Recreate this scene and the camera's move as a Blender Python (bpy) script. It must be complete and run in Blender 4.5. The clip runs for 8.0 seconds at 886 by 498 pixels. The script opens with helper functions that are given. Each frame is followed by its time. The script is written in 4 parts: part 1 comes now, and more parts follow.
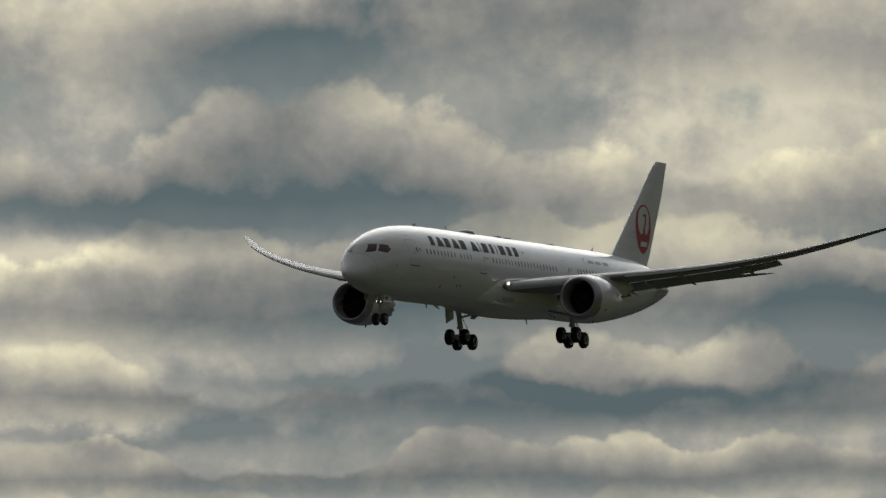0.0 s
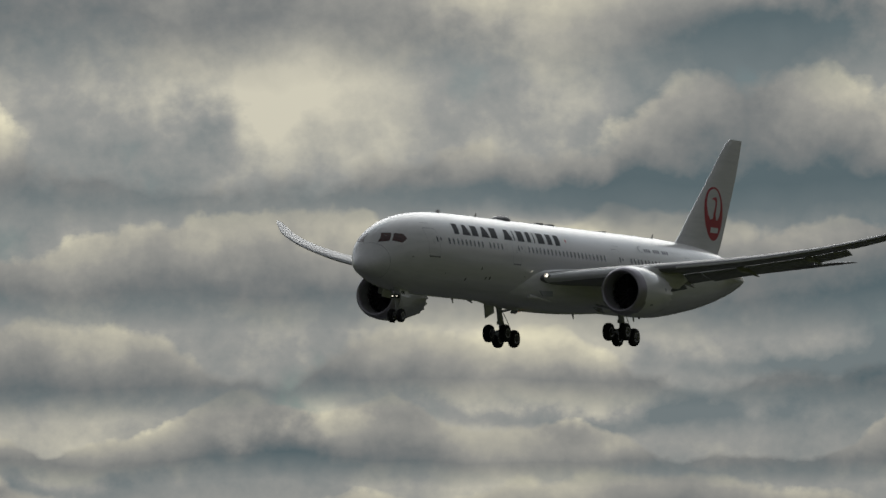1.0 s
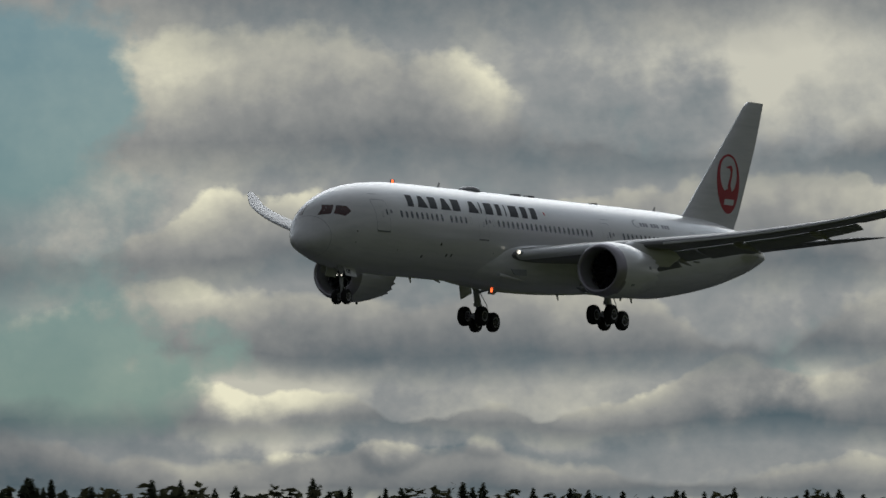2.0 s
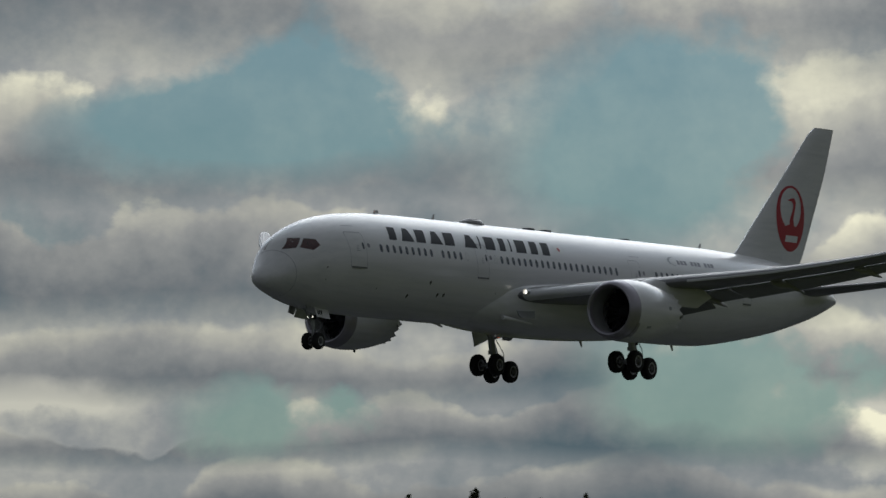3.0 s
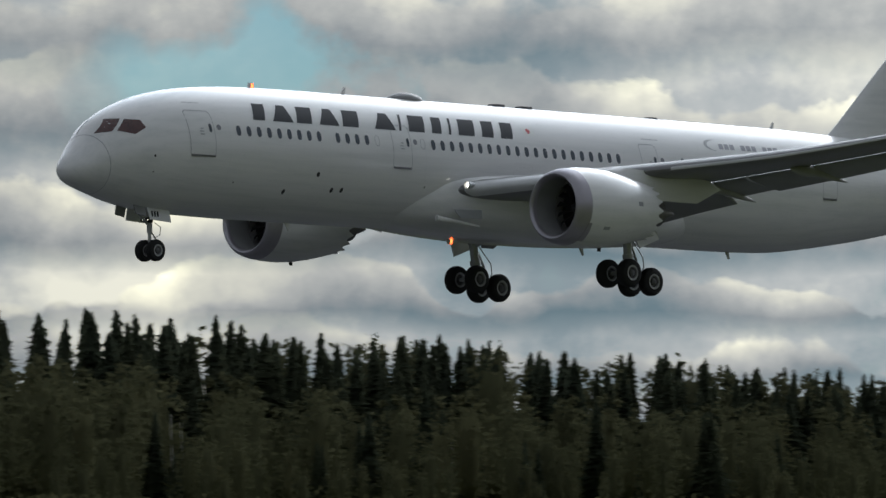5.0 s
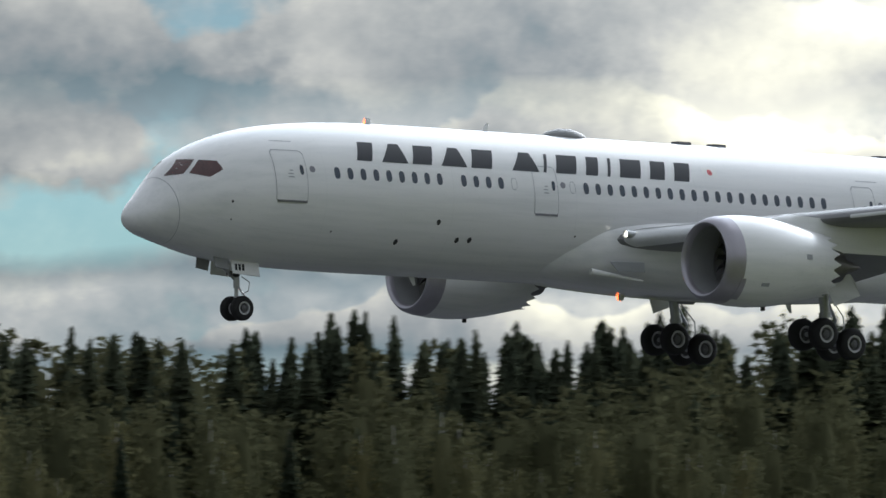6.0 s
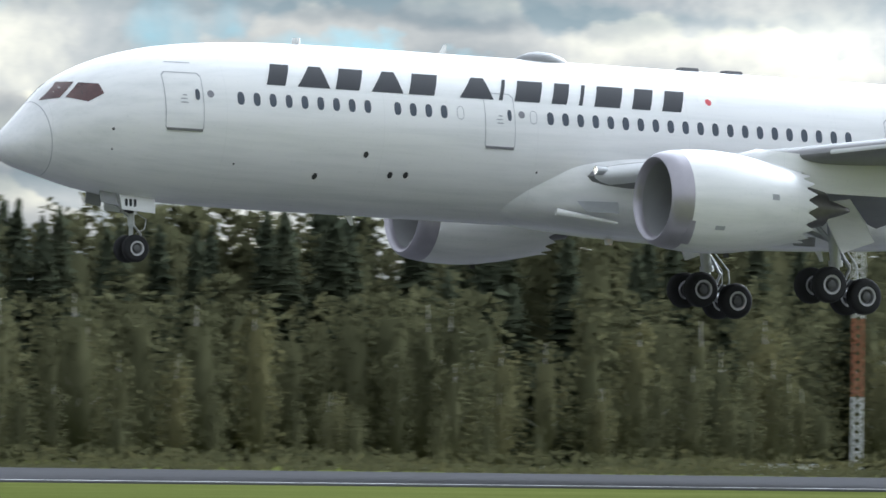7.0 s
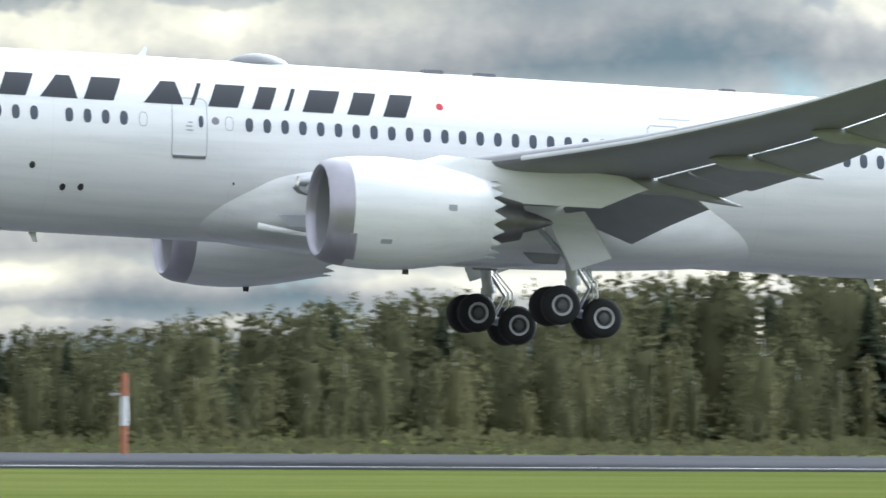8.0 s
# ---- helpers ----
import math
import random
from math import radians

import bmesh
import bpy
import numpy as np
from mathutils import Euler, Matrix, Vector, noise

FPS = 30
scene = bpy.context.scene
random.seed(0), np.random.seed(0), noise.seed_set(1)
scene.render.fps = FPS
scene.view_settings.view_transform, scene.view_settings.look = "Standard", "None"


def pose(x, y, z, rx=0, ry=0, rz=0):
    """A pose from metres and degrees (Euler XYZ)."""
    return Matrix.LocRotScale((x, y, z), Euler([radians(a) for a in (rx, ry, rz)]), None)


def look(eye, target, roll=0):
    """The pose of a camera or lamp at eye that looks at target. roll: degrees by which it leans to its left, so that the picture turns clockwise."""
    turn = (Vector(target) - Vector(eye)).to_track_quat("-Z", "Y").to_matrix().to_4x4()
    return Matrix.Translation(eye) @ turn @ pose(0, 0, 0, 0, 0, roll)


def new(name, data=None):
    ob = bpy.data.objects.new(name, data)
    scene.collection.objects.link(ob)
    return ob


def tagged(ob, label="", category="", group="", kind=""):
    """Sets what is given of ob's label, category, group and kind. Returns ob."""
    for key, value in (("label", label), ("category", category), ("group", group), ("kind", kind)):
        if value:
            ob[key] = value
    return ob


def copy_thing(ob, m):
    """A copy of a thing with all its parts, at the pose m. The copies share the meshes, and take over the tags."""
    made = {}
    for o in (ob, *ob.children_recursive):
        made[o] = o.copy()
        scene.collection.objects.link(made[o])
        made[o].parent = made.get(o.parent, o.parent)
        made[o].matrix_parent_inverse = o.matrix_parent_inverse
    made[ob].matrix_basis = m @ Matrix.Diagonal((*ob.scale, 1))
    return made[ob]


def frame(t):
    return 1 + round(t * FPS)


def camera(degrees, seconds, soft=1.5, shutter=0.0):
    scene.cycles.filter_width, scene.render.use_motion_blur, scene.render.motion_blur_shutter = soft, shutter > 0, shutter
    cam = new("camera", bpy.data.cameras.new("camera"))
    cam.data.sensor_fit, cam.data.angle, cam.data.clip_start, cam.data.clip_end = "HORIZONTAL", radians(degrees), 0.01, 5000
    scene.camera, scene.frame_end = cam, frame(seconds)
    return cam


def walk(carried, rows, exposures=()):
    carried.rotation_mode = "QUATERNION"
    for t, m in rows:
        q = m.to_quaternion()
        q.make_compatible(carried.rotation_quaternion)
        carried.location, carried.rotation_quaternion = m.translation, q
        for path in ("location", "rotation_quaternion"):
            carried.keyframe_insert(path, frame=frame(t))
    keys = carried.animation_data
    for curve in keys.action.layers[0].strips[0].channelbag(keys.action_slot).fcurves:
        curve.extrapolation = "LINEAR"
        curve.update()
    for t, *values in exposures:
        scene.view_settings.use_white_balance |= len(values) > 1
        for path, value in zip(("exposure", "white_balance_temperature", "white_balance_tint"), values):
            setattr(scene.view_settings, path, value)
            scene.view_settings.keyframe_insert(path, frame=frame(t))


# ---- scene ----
# ---- camera ----
import itertools


def aim(yaw, tilt, roll):
    """Camera pose on the hill by the fence: yaw to the right of north, tilt up, roll, in degrees."""
    turn = Euler((0, 0, radians(-yaw))).to_matrix() @ Euler((radians(90 + tilt), 0, 0)).to_matrix() @ Euler((0, 0, radians(roll))).to_matrix()
    return Matrix.Translation((0, 0, EYE)) @ turn.to_4x4()


EYE = 2.0
FOV = 5.177
LOOKS = [  # seconds; yaw, tilt, roll
    (0, 66.239, 2.279, -0.03), (0.5, 64.971, 2.250, -0.07), (1, 63.497, 2.184, -0.12), (1.5, 62.289, 1.980, -0.01),
    (2, 60.605, 1.977, -0.13), (2.2, 59.835, 1.970, 0.05), (3.3, 55.541, 1.923, -0.11), (3.5, 54.601, 1.648, -0.21),
    (4, 52.169, 1.314, -0.05), (5.5, 42.162, 1.463, 0.01), (6, 37.329, 1.509, 0.29), (6.5, 32.611, 1.197, 0.68),
    (7, 27.489, 1.042, 0.82), (7.5, 22.363, 0.955, 0.88), (8, 17.062, 0.916, 0.36)]
FLIGHT = [  # seconds; place of the airframe; heading, nose-up, bank
    (0, 719.37, 311.05, 30.58, -1.06, 1.25, -0.19), (0.5, 680.28, 311.05, 28.99, -1.06, 1.20, 0.02),
    (1, 641.25, 311.02, 27.44, -1.06, 1.14, 0.20), (1.5, 602.41, 310.94, 25.86, -1.06, 1.12, 0.31),
    (2, 563.51, 310.89, 24.20, -1.06, 1.24, 0.26), (2.2, 548.00, 310.85, 23.55, -1.06, 1.29, 0.19),
    (3.3, 463.00, 310.56, 20.14, -1.06, 1.57, -0.64), (3.5, 447.47, 310.51, 19.54, -1.06, 1.60, -0.75),
    (4, 408.56, 310.38, 18.04, -1.06, 1.63, -0.94), (5.5, 290.07, 310.41, 14.38, -1.06, 1.68, -0.85),
    (6, 250.96, 310.53, 13.34, -1.06, 1.58, -0.63), (6.5, 212.16, 310.70, 12.65, -1.06, 1.60, -0.55),
    (7, 173.62, 310.89, 11.59, -1.06, 1.87, -0.64), (7.5, 135.29, 311.09, 10.47, -1.06, 2.16, -0.82),
    (8, 97.04, 311.28, 9.57, -1.06, 2.47, -1.04)]

cam = camera(FOV, 8.0, soft=1.5, shutter=0.1)
walk(cam, [(t, aim(*a)) for t, *a in LOOKS],
     exposures=[(0, -2.45, 6850, 10), (2, -2.57, 6300, 10), (3.5, -2.2, 6200, 10), (4, -1.88, 6200, 10), (5.5, -1.05, 6200, 10), (6.5, -0.12, 6150, 10), (7, 0.4, 6100, 10), (8, 0.85, 6050, 10)])

# ---- light ----
SUN_AZ, SUN_EL = 66.0, 24.0
world = bpy.data.worlds.new("sky")
scene.world = world
world.use_nodes = True


class Graph:
    """Short hand for node trees."""

    def __init__(self, tree):
        self.tree = tree
        tree.nodes.clear()

    def node(self, kind, inputs=None, **props):
        n = self.tree.nodes.new(kind)
        for k, v in props.items():
            if k == "operation":
                n.operation = v
            elif k == "noise_dimensions":
                n.noise_dimensions = v
            elif k == "blend_type":
                n.blend_type = v
            elif k == "data_type":
                n.data_type = v
            elif k == "sky_type":
                n.sky_type = v
            elif k == "feature":
                n.feature = v
            elif k == "wave_type":
                n.wave_type = v
            elif k == "clamp":
                n.use_clamp = v
        for k, v in (inputs or {}).items():
            if isinstance(v, bpy.types.NodeSocket):
                self.tree.links.new(v, n.inputs[k])
            else:
                n.inputs[k].default_value = v
        return n

    def math(self, op, a, b=0.0, c=None, clamp=False):
        ins = {0: a, 1: b}
        if c is not None:
            ins[2] = c
        return self.node("ShaderNodeMath", ins, operation=op, clamp=clamp).outputs[0]

    def mix(self, fac, a, b, blend="MIX"):
        n = self.node("ShaderNodeMix", {0: fac, 6: a, 7: b}, data_type="RGBA", blend_type=blend)
        return n.outputs[2]

    def ramp(self, fac, stops):
        n = self.tree.nodes.new("ShaderNodeValToRGB")
        self.tree.links.new(fac, n.inputs[0])
        e = n.color_ramp.elements
        while len(e) < len(stops):
            e.new(0.5)
        for el, (p, c) in zip(e, stops):
            el.position, el.color = p, (*c, 1) if len(c) == 3 else c
        return n.outputs[0]

    def noise(self, vec, scale, detail=4.0, rough=0.55, distortion=0.0):
        return self.node("ShaderNodeTexNoise", {"Vector": vec, "Scale": scale, "Detail": detail, "Roughness": rough, "Distortion": distortion}).outputs["Fac"]


def build_sky():
    g = Graph(world.node_tree)
    sky = g.node("ShaderNodeTexSky", sky_type="NISHITA")
    sky.sun_disc, sky.sun_elevation, sky.sun_rotation = False, radians(SUN_EL), radians(SUN_AZ)
    sky.air_density, sky.dust_density, sky.ozone_density = 1.0, 0.6, 2.0
    way = g.node("ShaderNodeTexCoord").outputs["Generated"]
    sep = g.node("ShaderNodeSeparateXYZ", {0: way})
    x, y, z = sep.outputs
    # degrees of azimuth and of height above the horizon
    az = g.math("MULTIPLY", g.math("ARCTAN2", x, y), 57.2958)
    el = g.math("MULTIPLY", g.math("ARCSINE", z), 57.2958)
    flat = g.node("ShaderNodeCombineXYZ", {0: az, 1: el, 2: 0.0}).outputs[0]
    billow = g.noise(flat, 1.7, 8.0, 0.55)
    lump = g.noise(flat, 0.6, 3.0, 0.5)
    fine = g.noise(flat, 8.0, 6.0, 0.6)
    lumpy = g.math("ADD", g.math("MULTIPLY", g.math("SUBTRACT", billow, 0.5), 0.62), g.math("MULTIPLY", g.math("SUBTRACT", lump, 0.5), 0.5))
    # the sun stands behind the clouds: those on its side are brighter
    a, e = radians(SUN_AZ), radians(SUN_EL)
    near = g.node("ShaderNodeVectorMath", {0: way, 1: (math.sin(a) * math.cos(e), math.cos(a) * math.cos(e), math.sin(e))}, operation="DOT_PRODUCT").outputs["Value"]
    glow = g.math("MULTIPLY_ADD", g.math("POWER", g.math("MAXIMUM", near, 0.0), 6.5), 9.0, 0.85)
    glow = g.node("ShaderNodeCombineXYZ", {0: glow, 1: glow, 2: glow}).outputs[0]

    # heaps and hollows that can be told apart, with torn edges
    waz = g.math("MULTIPLY_ADD", g.math("SUBTRACT", billow, 0.5), 1.5, az)
    wel = g.math("ADD", g.math("MULTIPLY_ADD", g.math("SUBTRACT", lump, 0.5), 0.5, el), g.math("MULTIPLY_ADD", billow, 0.5, -0.25))

    def placed(rows):
        total = None
        for at, up, wide, tall, amount in rows:
            p = g.math("MULTIPLY", g.math("SUBTRACT", waz, at), 1.0 / wide)
            q = g.math("MULTIPLY", g.math("SUBTRACT", wel, up), 1.0 / tall)
            r = g.math("MULTIPLY_ADD", p, p, g.math("MULTIPLY", q, q))
            r = g.math("MULTIPLY", g.math("EXPONENT", g.math("MULTIPLY", r, -1.0)), amount)
            total = r if total is None else g.math("ADD", total, r)
        return total
    mass, gap = placed(HEAPS_EAST + HEAPS_NORTH), placed(OPENINGS)
    clear = g.mix(1.0, sky.outputs[0], (0.040, 0.080, 0.124, 1), "MULTIPLY")
    # a torn veil far behind
    patch = g.noise(flat, 0.42, 3.0, 0.5)
    veil = g.ramp(g.math("ADD", g.math("ADD", lumpy, patch), g.math("ADD", mass, g.math("MULTIPLY_ADD", fine, 0.2, -0.10))), [(0.28, (0.15, 0.18, 0.19)), (0.50, (0.275, 0.282, 0.272)), (0.75, (0.53, 0.51, 0.42))])
    veil = g.mix(1.0, veil, glow, "MULTIPLY")
    torn = g.math("ADD", g.math("MULTIPLY_ADD", lump, 2.5, 0.15), g.math("MULTIPLY", lumpy, 2.0))
    col = g.mix(g.math("MAXIMUM", torn, 0.0, clamp=True), clear, veil)
    # decks of heaped clouds, the farthest and lowest first; each has a flat grey-blue underside and a bright heaped top
    for k, (base, tall, freq, fill) in enumerate(CLOUD_DECKS):
        line = g.node("ShaderNodeCombineXYZ", {0: g.math("MULTIPLY", az, freq), 1: 7.3 * k + 1.7, 2: 2.0}).outputs[0]
        heap = g.noise(line, 1.0, 2.0, 0.5)
        wobble = g.math("MULTIPLY", g.math("SUBTRACT", g.noise(line, 0.7, 1.0), 0.5), 0.7 * tall)
        full = g.math("MULTIPLY_ADD", heap, 3.0, fill - 1.5)
        crown = g.math("MULTIPLY", full, tall)
        h = g.math("SUBTRACT", g.math("SUBTRACT", el, base), wobble)
        edge = g.math("SUBTRACT", g.math("ADD", crown, g.math("MULTIPLY", lumpy, tall * 1.5)), h)
        top = g.math("MULTIPLY", edge, (15.0 if k % 2 else 9.0) / tall, clamp=True)
        foot = g.math("MULTIPLY_ADD", g.math("ADD", h, g.math("MULTIPLY", lumpy, 0.45 * tall)), 3.2 / tall, 0.35, clamp=True)
        cover = g.math("MULTIPLY", top, foot)
        # lit from above and behind: bright near the crown, grey below
        rise = g.math("DIVIDE", h, g.math("MAXIMUM", crown, 0.5 * tall))
        light = g.math("ADD", g.math("MULTIPLY_ADD", rise, 0.62, -0.02), g.math("MULTIPLY", lumpy, 0.95))
        light = g.math("ADD", light, g.math("MULTIPLY_ADD", fine, 0.22, -0.11))
        light = g.math("ADD", light, g.math("MULTIPLY_ADD", patch, 0.8, -0.40 + 0.035 * (base - 1.2)))
        light = g.math("ADD", light, mass)
        body = g.ramp(light, [(0.0, (0.085, 0.118, 0.132)), (0.2, (0.165, 0.176, 0.178)), (0.41, (0.27, 0.27, 0.253)), (0.62, (0.44, 0.425, 0.352)), (0.92, (0.82, 0.775, 0.565))])
        body = g.mix(1.0, body, glow, "MULTIPLY")
        col = g.mix(cover, col, body)
    # gaps of open sky, with thin cloud at their rims
    hole = g.math("MULTIPLY", g.math("ADD", gap, g.math("MULTIPLY_ADD", lumpy, -1.6, -0.24)), 2.4, clamp=True)
    thin = g.mix(1.0, g.mix(0.2, clear, veil), (1.08, 1.08, 1.08, 1), "MULTIPLY")
    col = g.mix(hole, col, thin)
    # overhead the cover closes
    high = g.ramp(g.noise(way, 3.0, 6.0, 0.55), [(0.35, (0.62, 0.69, 0.76)), (0.65, (0.98, 1.02, 1.06))])
    high = g.mix(1.0, high, glow, "MULTIPLY")
    col = g.mix(g.math("MULTIPLY_ADD", el, 0.25, -1.5, clamp=True), col, high)
    bg = g.node("ShaderNodeBackground", {"Color": col, "Strength": 1.0})
    out = g.node("ShaderNodeOutputWorld")
    g.tree.links.new(bg.outputs[0], out.inputs[0])


CLOUD_DECKS = [  # height of the underside, thickness, heaps per degree, how full
    (-0.05, 0.30, 0.9, 0.8), (0.22, 0.34, 0.8, 0.75), (0.52, 0.40, 0.7, 0.7), (0.86, 0.46, 0.6, 0.7), (1.26, 0.56, 0.5, 0.7), (1.76, 0.72, 0.42, 0.7), (2.40, 0.95, 0.34, 0.75), (3.25, 1.3, 0.27, 0.7), (4.5, 1.8, 0.2, 0.8)]
OPENINGS = [  # gaps of open sky: azimuth, height, half width, half height, how clear
    (58.1, 2.75, 0.85, 0.6, 1.1), (58.5, 1.35, 0.8, 0.42, 1.0), (55.6, 2.85, 1.1, 0.32, 1.2), (55.8, 1.15, 0.6, 0.25, 0.85), (50.0, 1.5, 0.5, 0.2, 0.7),
    (44.9, 2.25, 0.8, 0.38, 1.0), (41.5, 1.35, 0.8, 0.2, 0.6), (35.0, 1.62, 0.9, 0.25, 0.9), (31.8, 2.2, 1.3, 0.28, 0.72), (30.8, 1.6, 0.7, 0.35, 0.55), (27.0, 2.15, 0.6, 0.14, 0.5), (14.9, 0.75, 0.8, 0.22, 0.1)]
HEAPS_EAST = [  # bright heaps and dark undersides: azimuth, height, half width, half height, how much lighter
    (64.0, 3.55, 0.6, 0.3, 0.25), (65.4, 3.5, 0.5, 0.25, -0.3), (68.1, 3.2, 0.9, 0.55, 0.22), (66.9, 3.1, 0.5, 0.25, -0.2), (64.3, 2.5, 1.3, 0.12, -0.28), (64.1, 2.25, 0.9, 0.1, 0.22), (68.7, 1.85, 0.7, 0.25, -0.35),
    (67.0, 1.48, 2.0, 0.08, -0.35), (64.3, 1.18, 1.2, 0.08, -0.3), (62.5, 3.1, 0.6, 0.35, 0.33), (62.7, 1.12, 0.35, 0.12, 0.35), (59.7, 1.2, 0.5, 0.1, 0.3), (60.2, 0.84, 1.6, 0.08, -0.3),
    (53.6, 2.8, 0.5, 0.22, 0.5), (52.2, 1.85, 0.7, 0.15, -0.3), (54.5, 1.27, 0.45, 0.1, 0.4), (50.6, 2.4, 0.5, 0.2, 0.45)]
HEAPS_NORTH = [
    (41.3, 2.55, 0.9, 0.25, 0.25), (42.9, 2.9, 1.6, 0.08, -0.4), (44.6, 1.07, 0.8, 0.12, 0.25), (38.9, 2.55, 0.9, 0.28, 0.4), (36.7, 2.55, 0.4, 0.2, 0.25), (35.6, 2.3, 0.7, 0.15, -0.25), (35.1, 1.98, 0.5, 0.1, 0.3),
    (34.3, 2.25, 0.4, 0.2, 0.4), (31.7, 2.55, 1.4, 0.1, -0.3), (20.1, 2.3, 0.5, 0.2, 0.3), (24.1, 2.12, 0.6, 0.2, 0.3), (27.5, 2.4, 1.8, 0.08, -0.25), (15.0, 2.1, 0.6, 0.15, 0.25), (18.4, 2.2, 0.8, 0.2, -0.1), (14.8, 0.8, 1.0, 0.3, 0.3), (18.0, 0.75, 1.6, 0.25, 0.2)]


build_sky()
sun = new("sun", bpy.data.lights.new("sun", "SUN"))
sun.data.energy, sun.data.angle, sun.data.color = 0.8, radians(30), (1.0, 0.93, 0.80)
sun.matrix_world = look((0, 0, 0), (-math.sin(radians(SUN_AZ)), -math.cos(radians(SUN_AZ)), -math.tan(radians(SUN_EL))))


# ---- materials ----
def material(name, build):
    m = bpy.data.materials.new(name)
    m.use_nodes = True
    g = Graph(m.node_tree)
    out = g.node("ShaderNodeOutputMaterial")
    g.tree.links.new(build(g), out.inputs[0])
    return m


def principled(g, color, rough=0.5, metal=0.0, bump=None, strength=0.2, distance=0.02, coat=0.0, spec=0.5):
    ins = {"Base Color": color, "Roughness": rough, "Metallic": metal, "Coat Weight": coat, "Coat Roughness": 0.08, "Specular IOR Level": spec}
    if bump is not None:
        ins["Normal"] = g.node("ShaderNodeBump", {"Strength": strength, "Distance": distance, "Height": bump}).outputs[0]
    return g.node("ShaderNodeBsdfPrincipled", ins).outputs[0]


def plain(name, rgb, rough=0.5, metal=0.0, vary=0.12, scale=3.0, coat=0.0, bump=0.0):
    """Paint, metal or rubber with cloudy and fine variation."""
    def build(g):
        co = g.node("ShaderNodeTexCoord").outputs["Object"]
        n1, n2 = g.noise(co, scale, 3.0), g.noise(co, scale * 11, 4.0, 0.65)
        v = g.math("ADD", g.math("MULTIPLY", n1, 0.6), g.math("MULTIPLY", n2, 0.4))
        lo, hi = [c * (1 - vary) for c in rgb], [min(1, c * (1 + vary)) for c in rgb]
        col = g.ramp(v, [(0.3, lo), (0.7, hi)])
        r = g.math("MULTIPLY_ADD", n2, 0.16, rough - 0.08)
        return principled(g, col, r, metal, n2 if bump else None, bump, 0.01, coat)
    return material(name, build)


def white_paint():
    """Gloss white airframe paint: faint panel lines across, soft streaks of grime running aft."""
    def build(g):
        co = g.node("ShaderNodeTexCoord").outputs["Object"]
        st = g.node("ShaderNodeMapping", {"Vector": co, "Scale": (0.12, 1.6, 1.6)}).outputs[0]
        streak, fine = g.noise(st, 1.6, 5.0, 0.6), g.noise(co, 9.0, 5.0, 0.6)
        v = g.math("ADD", g.math("MULTIPLY", streak, 0.95), g.math("MULTIPLY", fine, 0.05))
        col = g.ramp(v, [(0.30, (0.70, 0.71, 0.71)), (0.55, (0.80, 0.80, 0.80)), (0.8, (0.83, 0.83, 0.82))])
        x = g.node("ShaderNodeSeparateXYZ", {0: co}).outputs[0]
        ring = g.math("PINGPONG", g.math("ADD", x, 40.0), 3.05)
        line = g.math("LESS_THAN", ring, 0.012)
        col = g.mix(g.math("MULTIPLY", line, 0.1), col, (0.35, 0.36, 0.37, 1))
        return principled(g, col, g.math("MULTIPLY_ADD", fine, 0.04, 0.26), 0.0, None, 0.0, 0.01, 0.5)
    return material("white_paint", build)


WHITE = white_paint()
GREY_WING = plain("grey_wing_paint", (0.20, 0.20, 0.205), 0.38, 0.0, 0.10, 0.7)
GREY_FLAP = plain("grey_flap_paint", (0.28, 0.285, 0.29), 0.42, 0.0, 0.12, 1.2)
# slat paint, also the pale highlight painted along the outer leading edge
SLAT_HIGHLIGHT = plain("slat_highlight_paint", (0.70, 0.71, 0.72), 0.35, 0.0, 0.08, 1.0)
FAIRING = plain("fairing_paint", (0.34, 0.34, 0.345), 0.4, 0.0, 0.1, 1.2)
LIP = plain("inlet_lip_metal", (0.40, 0.38, 0.42), 0.34, 0.55, 0.08, 2.0)
INLET = plain("inlet_liner", (0.33, 0.335, 0.34), 0.55, 0.0, 0.06, 2.0)
DARK = plain("dark_metal", (0.05, 0.05, 0.055), 0.5, 0.4, 0.2, 4.0)
NOZZLE = plain("nozzle_metal", (0.16, 0.155, 0.15), 0.42, 0.85, 0.2, 3.0)
CHROME = plain("strut_metal", (0.45, 0.46, 0.47), 0.35, 0.6, 0.15, 5.0)
RUBBER = plain("tyre_rubber", (0.011, 0.011, 0.012), 0.8, 0.0, 0.25, 6.0, bump=0.1)
RIM = plain("wheel_rim_paint", (0.42, 0.42, 0.43), 0.45, 0.3, 0.15, 6.0)
HUB = plain("wheel_hub_metal", (0.11, 0.11, 0.115), 0.5, 0.4, 0.2, 8.0)
BLACK = plain("black_lettering", (0.018, 0.021, 0.028), 0.65, 0.0, 0.1, 2.0)
RED = plain("crest_red", (0.48, 0.022, 0.035), 0.4, 0.0, 0.1, 2.0)
GLASS = plain("cabin_glass", (0.035, 0.05, 0.075), 0.08, 0.0, 0.25, 1.5, coat=0.6)
COCKPIT = plain("cockpit_glass", (0.070, 0.022, 0.020), 0.06, 0.0, 0.5, 1.2, coat=0.8)
SEAL = plain("door_seal", (0.36, 0.37, 0.39), 0.5, 0.0, 0.1, 3.0)
SILL = plain("sill_metal", (0.22, 0.22, 0.24), 0.4, 0.5, 0.1, 3.0)
WHITE_PLAIN = plain("white_marking", (0.78, 0.78, 0.76), 0.4, 0.0, 0.06, 3.0)


def lamp_glow(name, rgb, power):
    def build(g):
        return g.node("ShaderNodeEmission", {"Color": (*rgb, 1), "Strength": power}).outputs[0]
    return material(name, build)


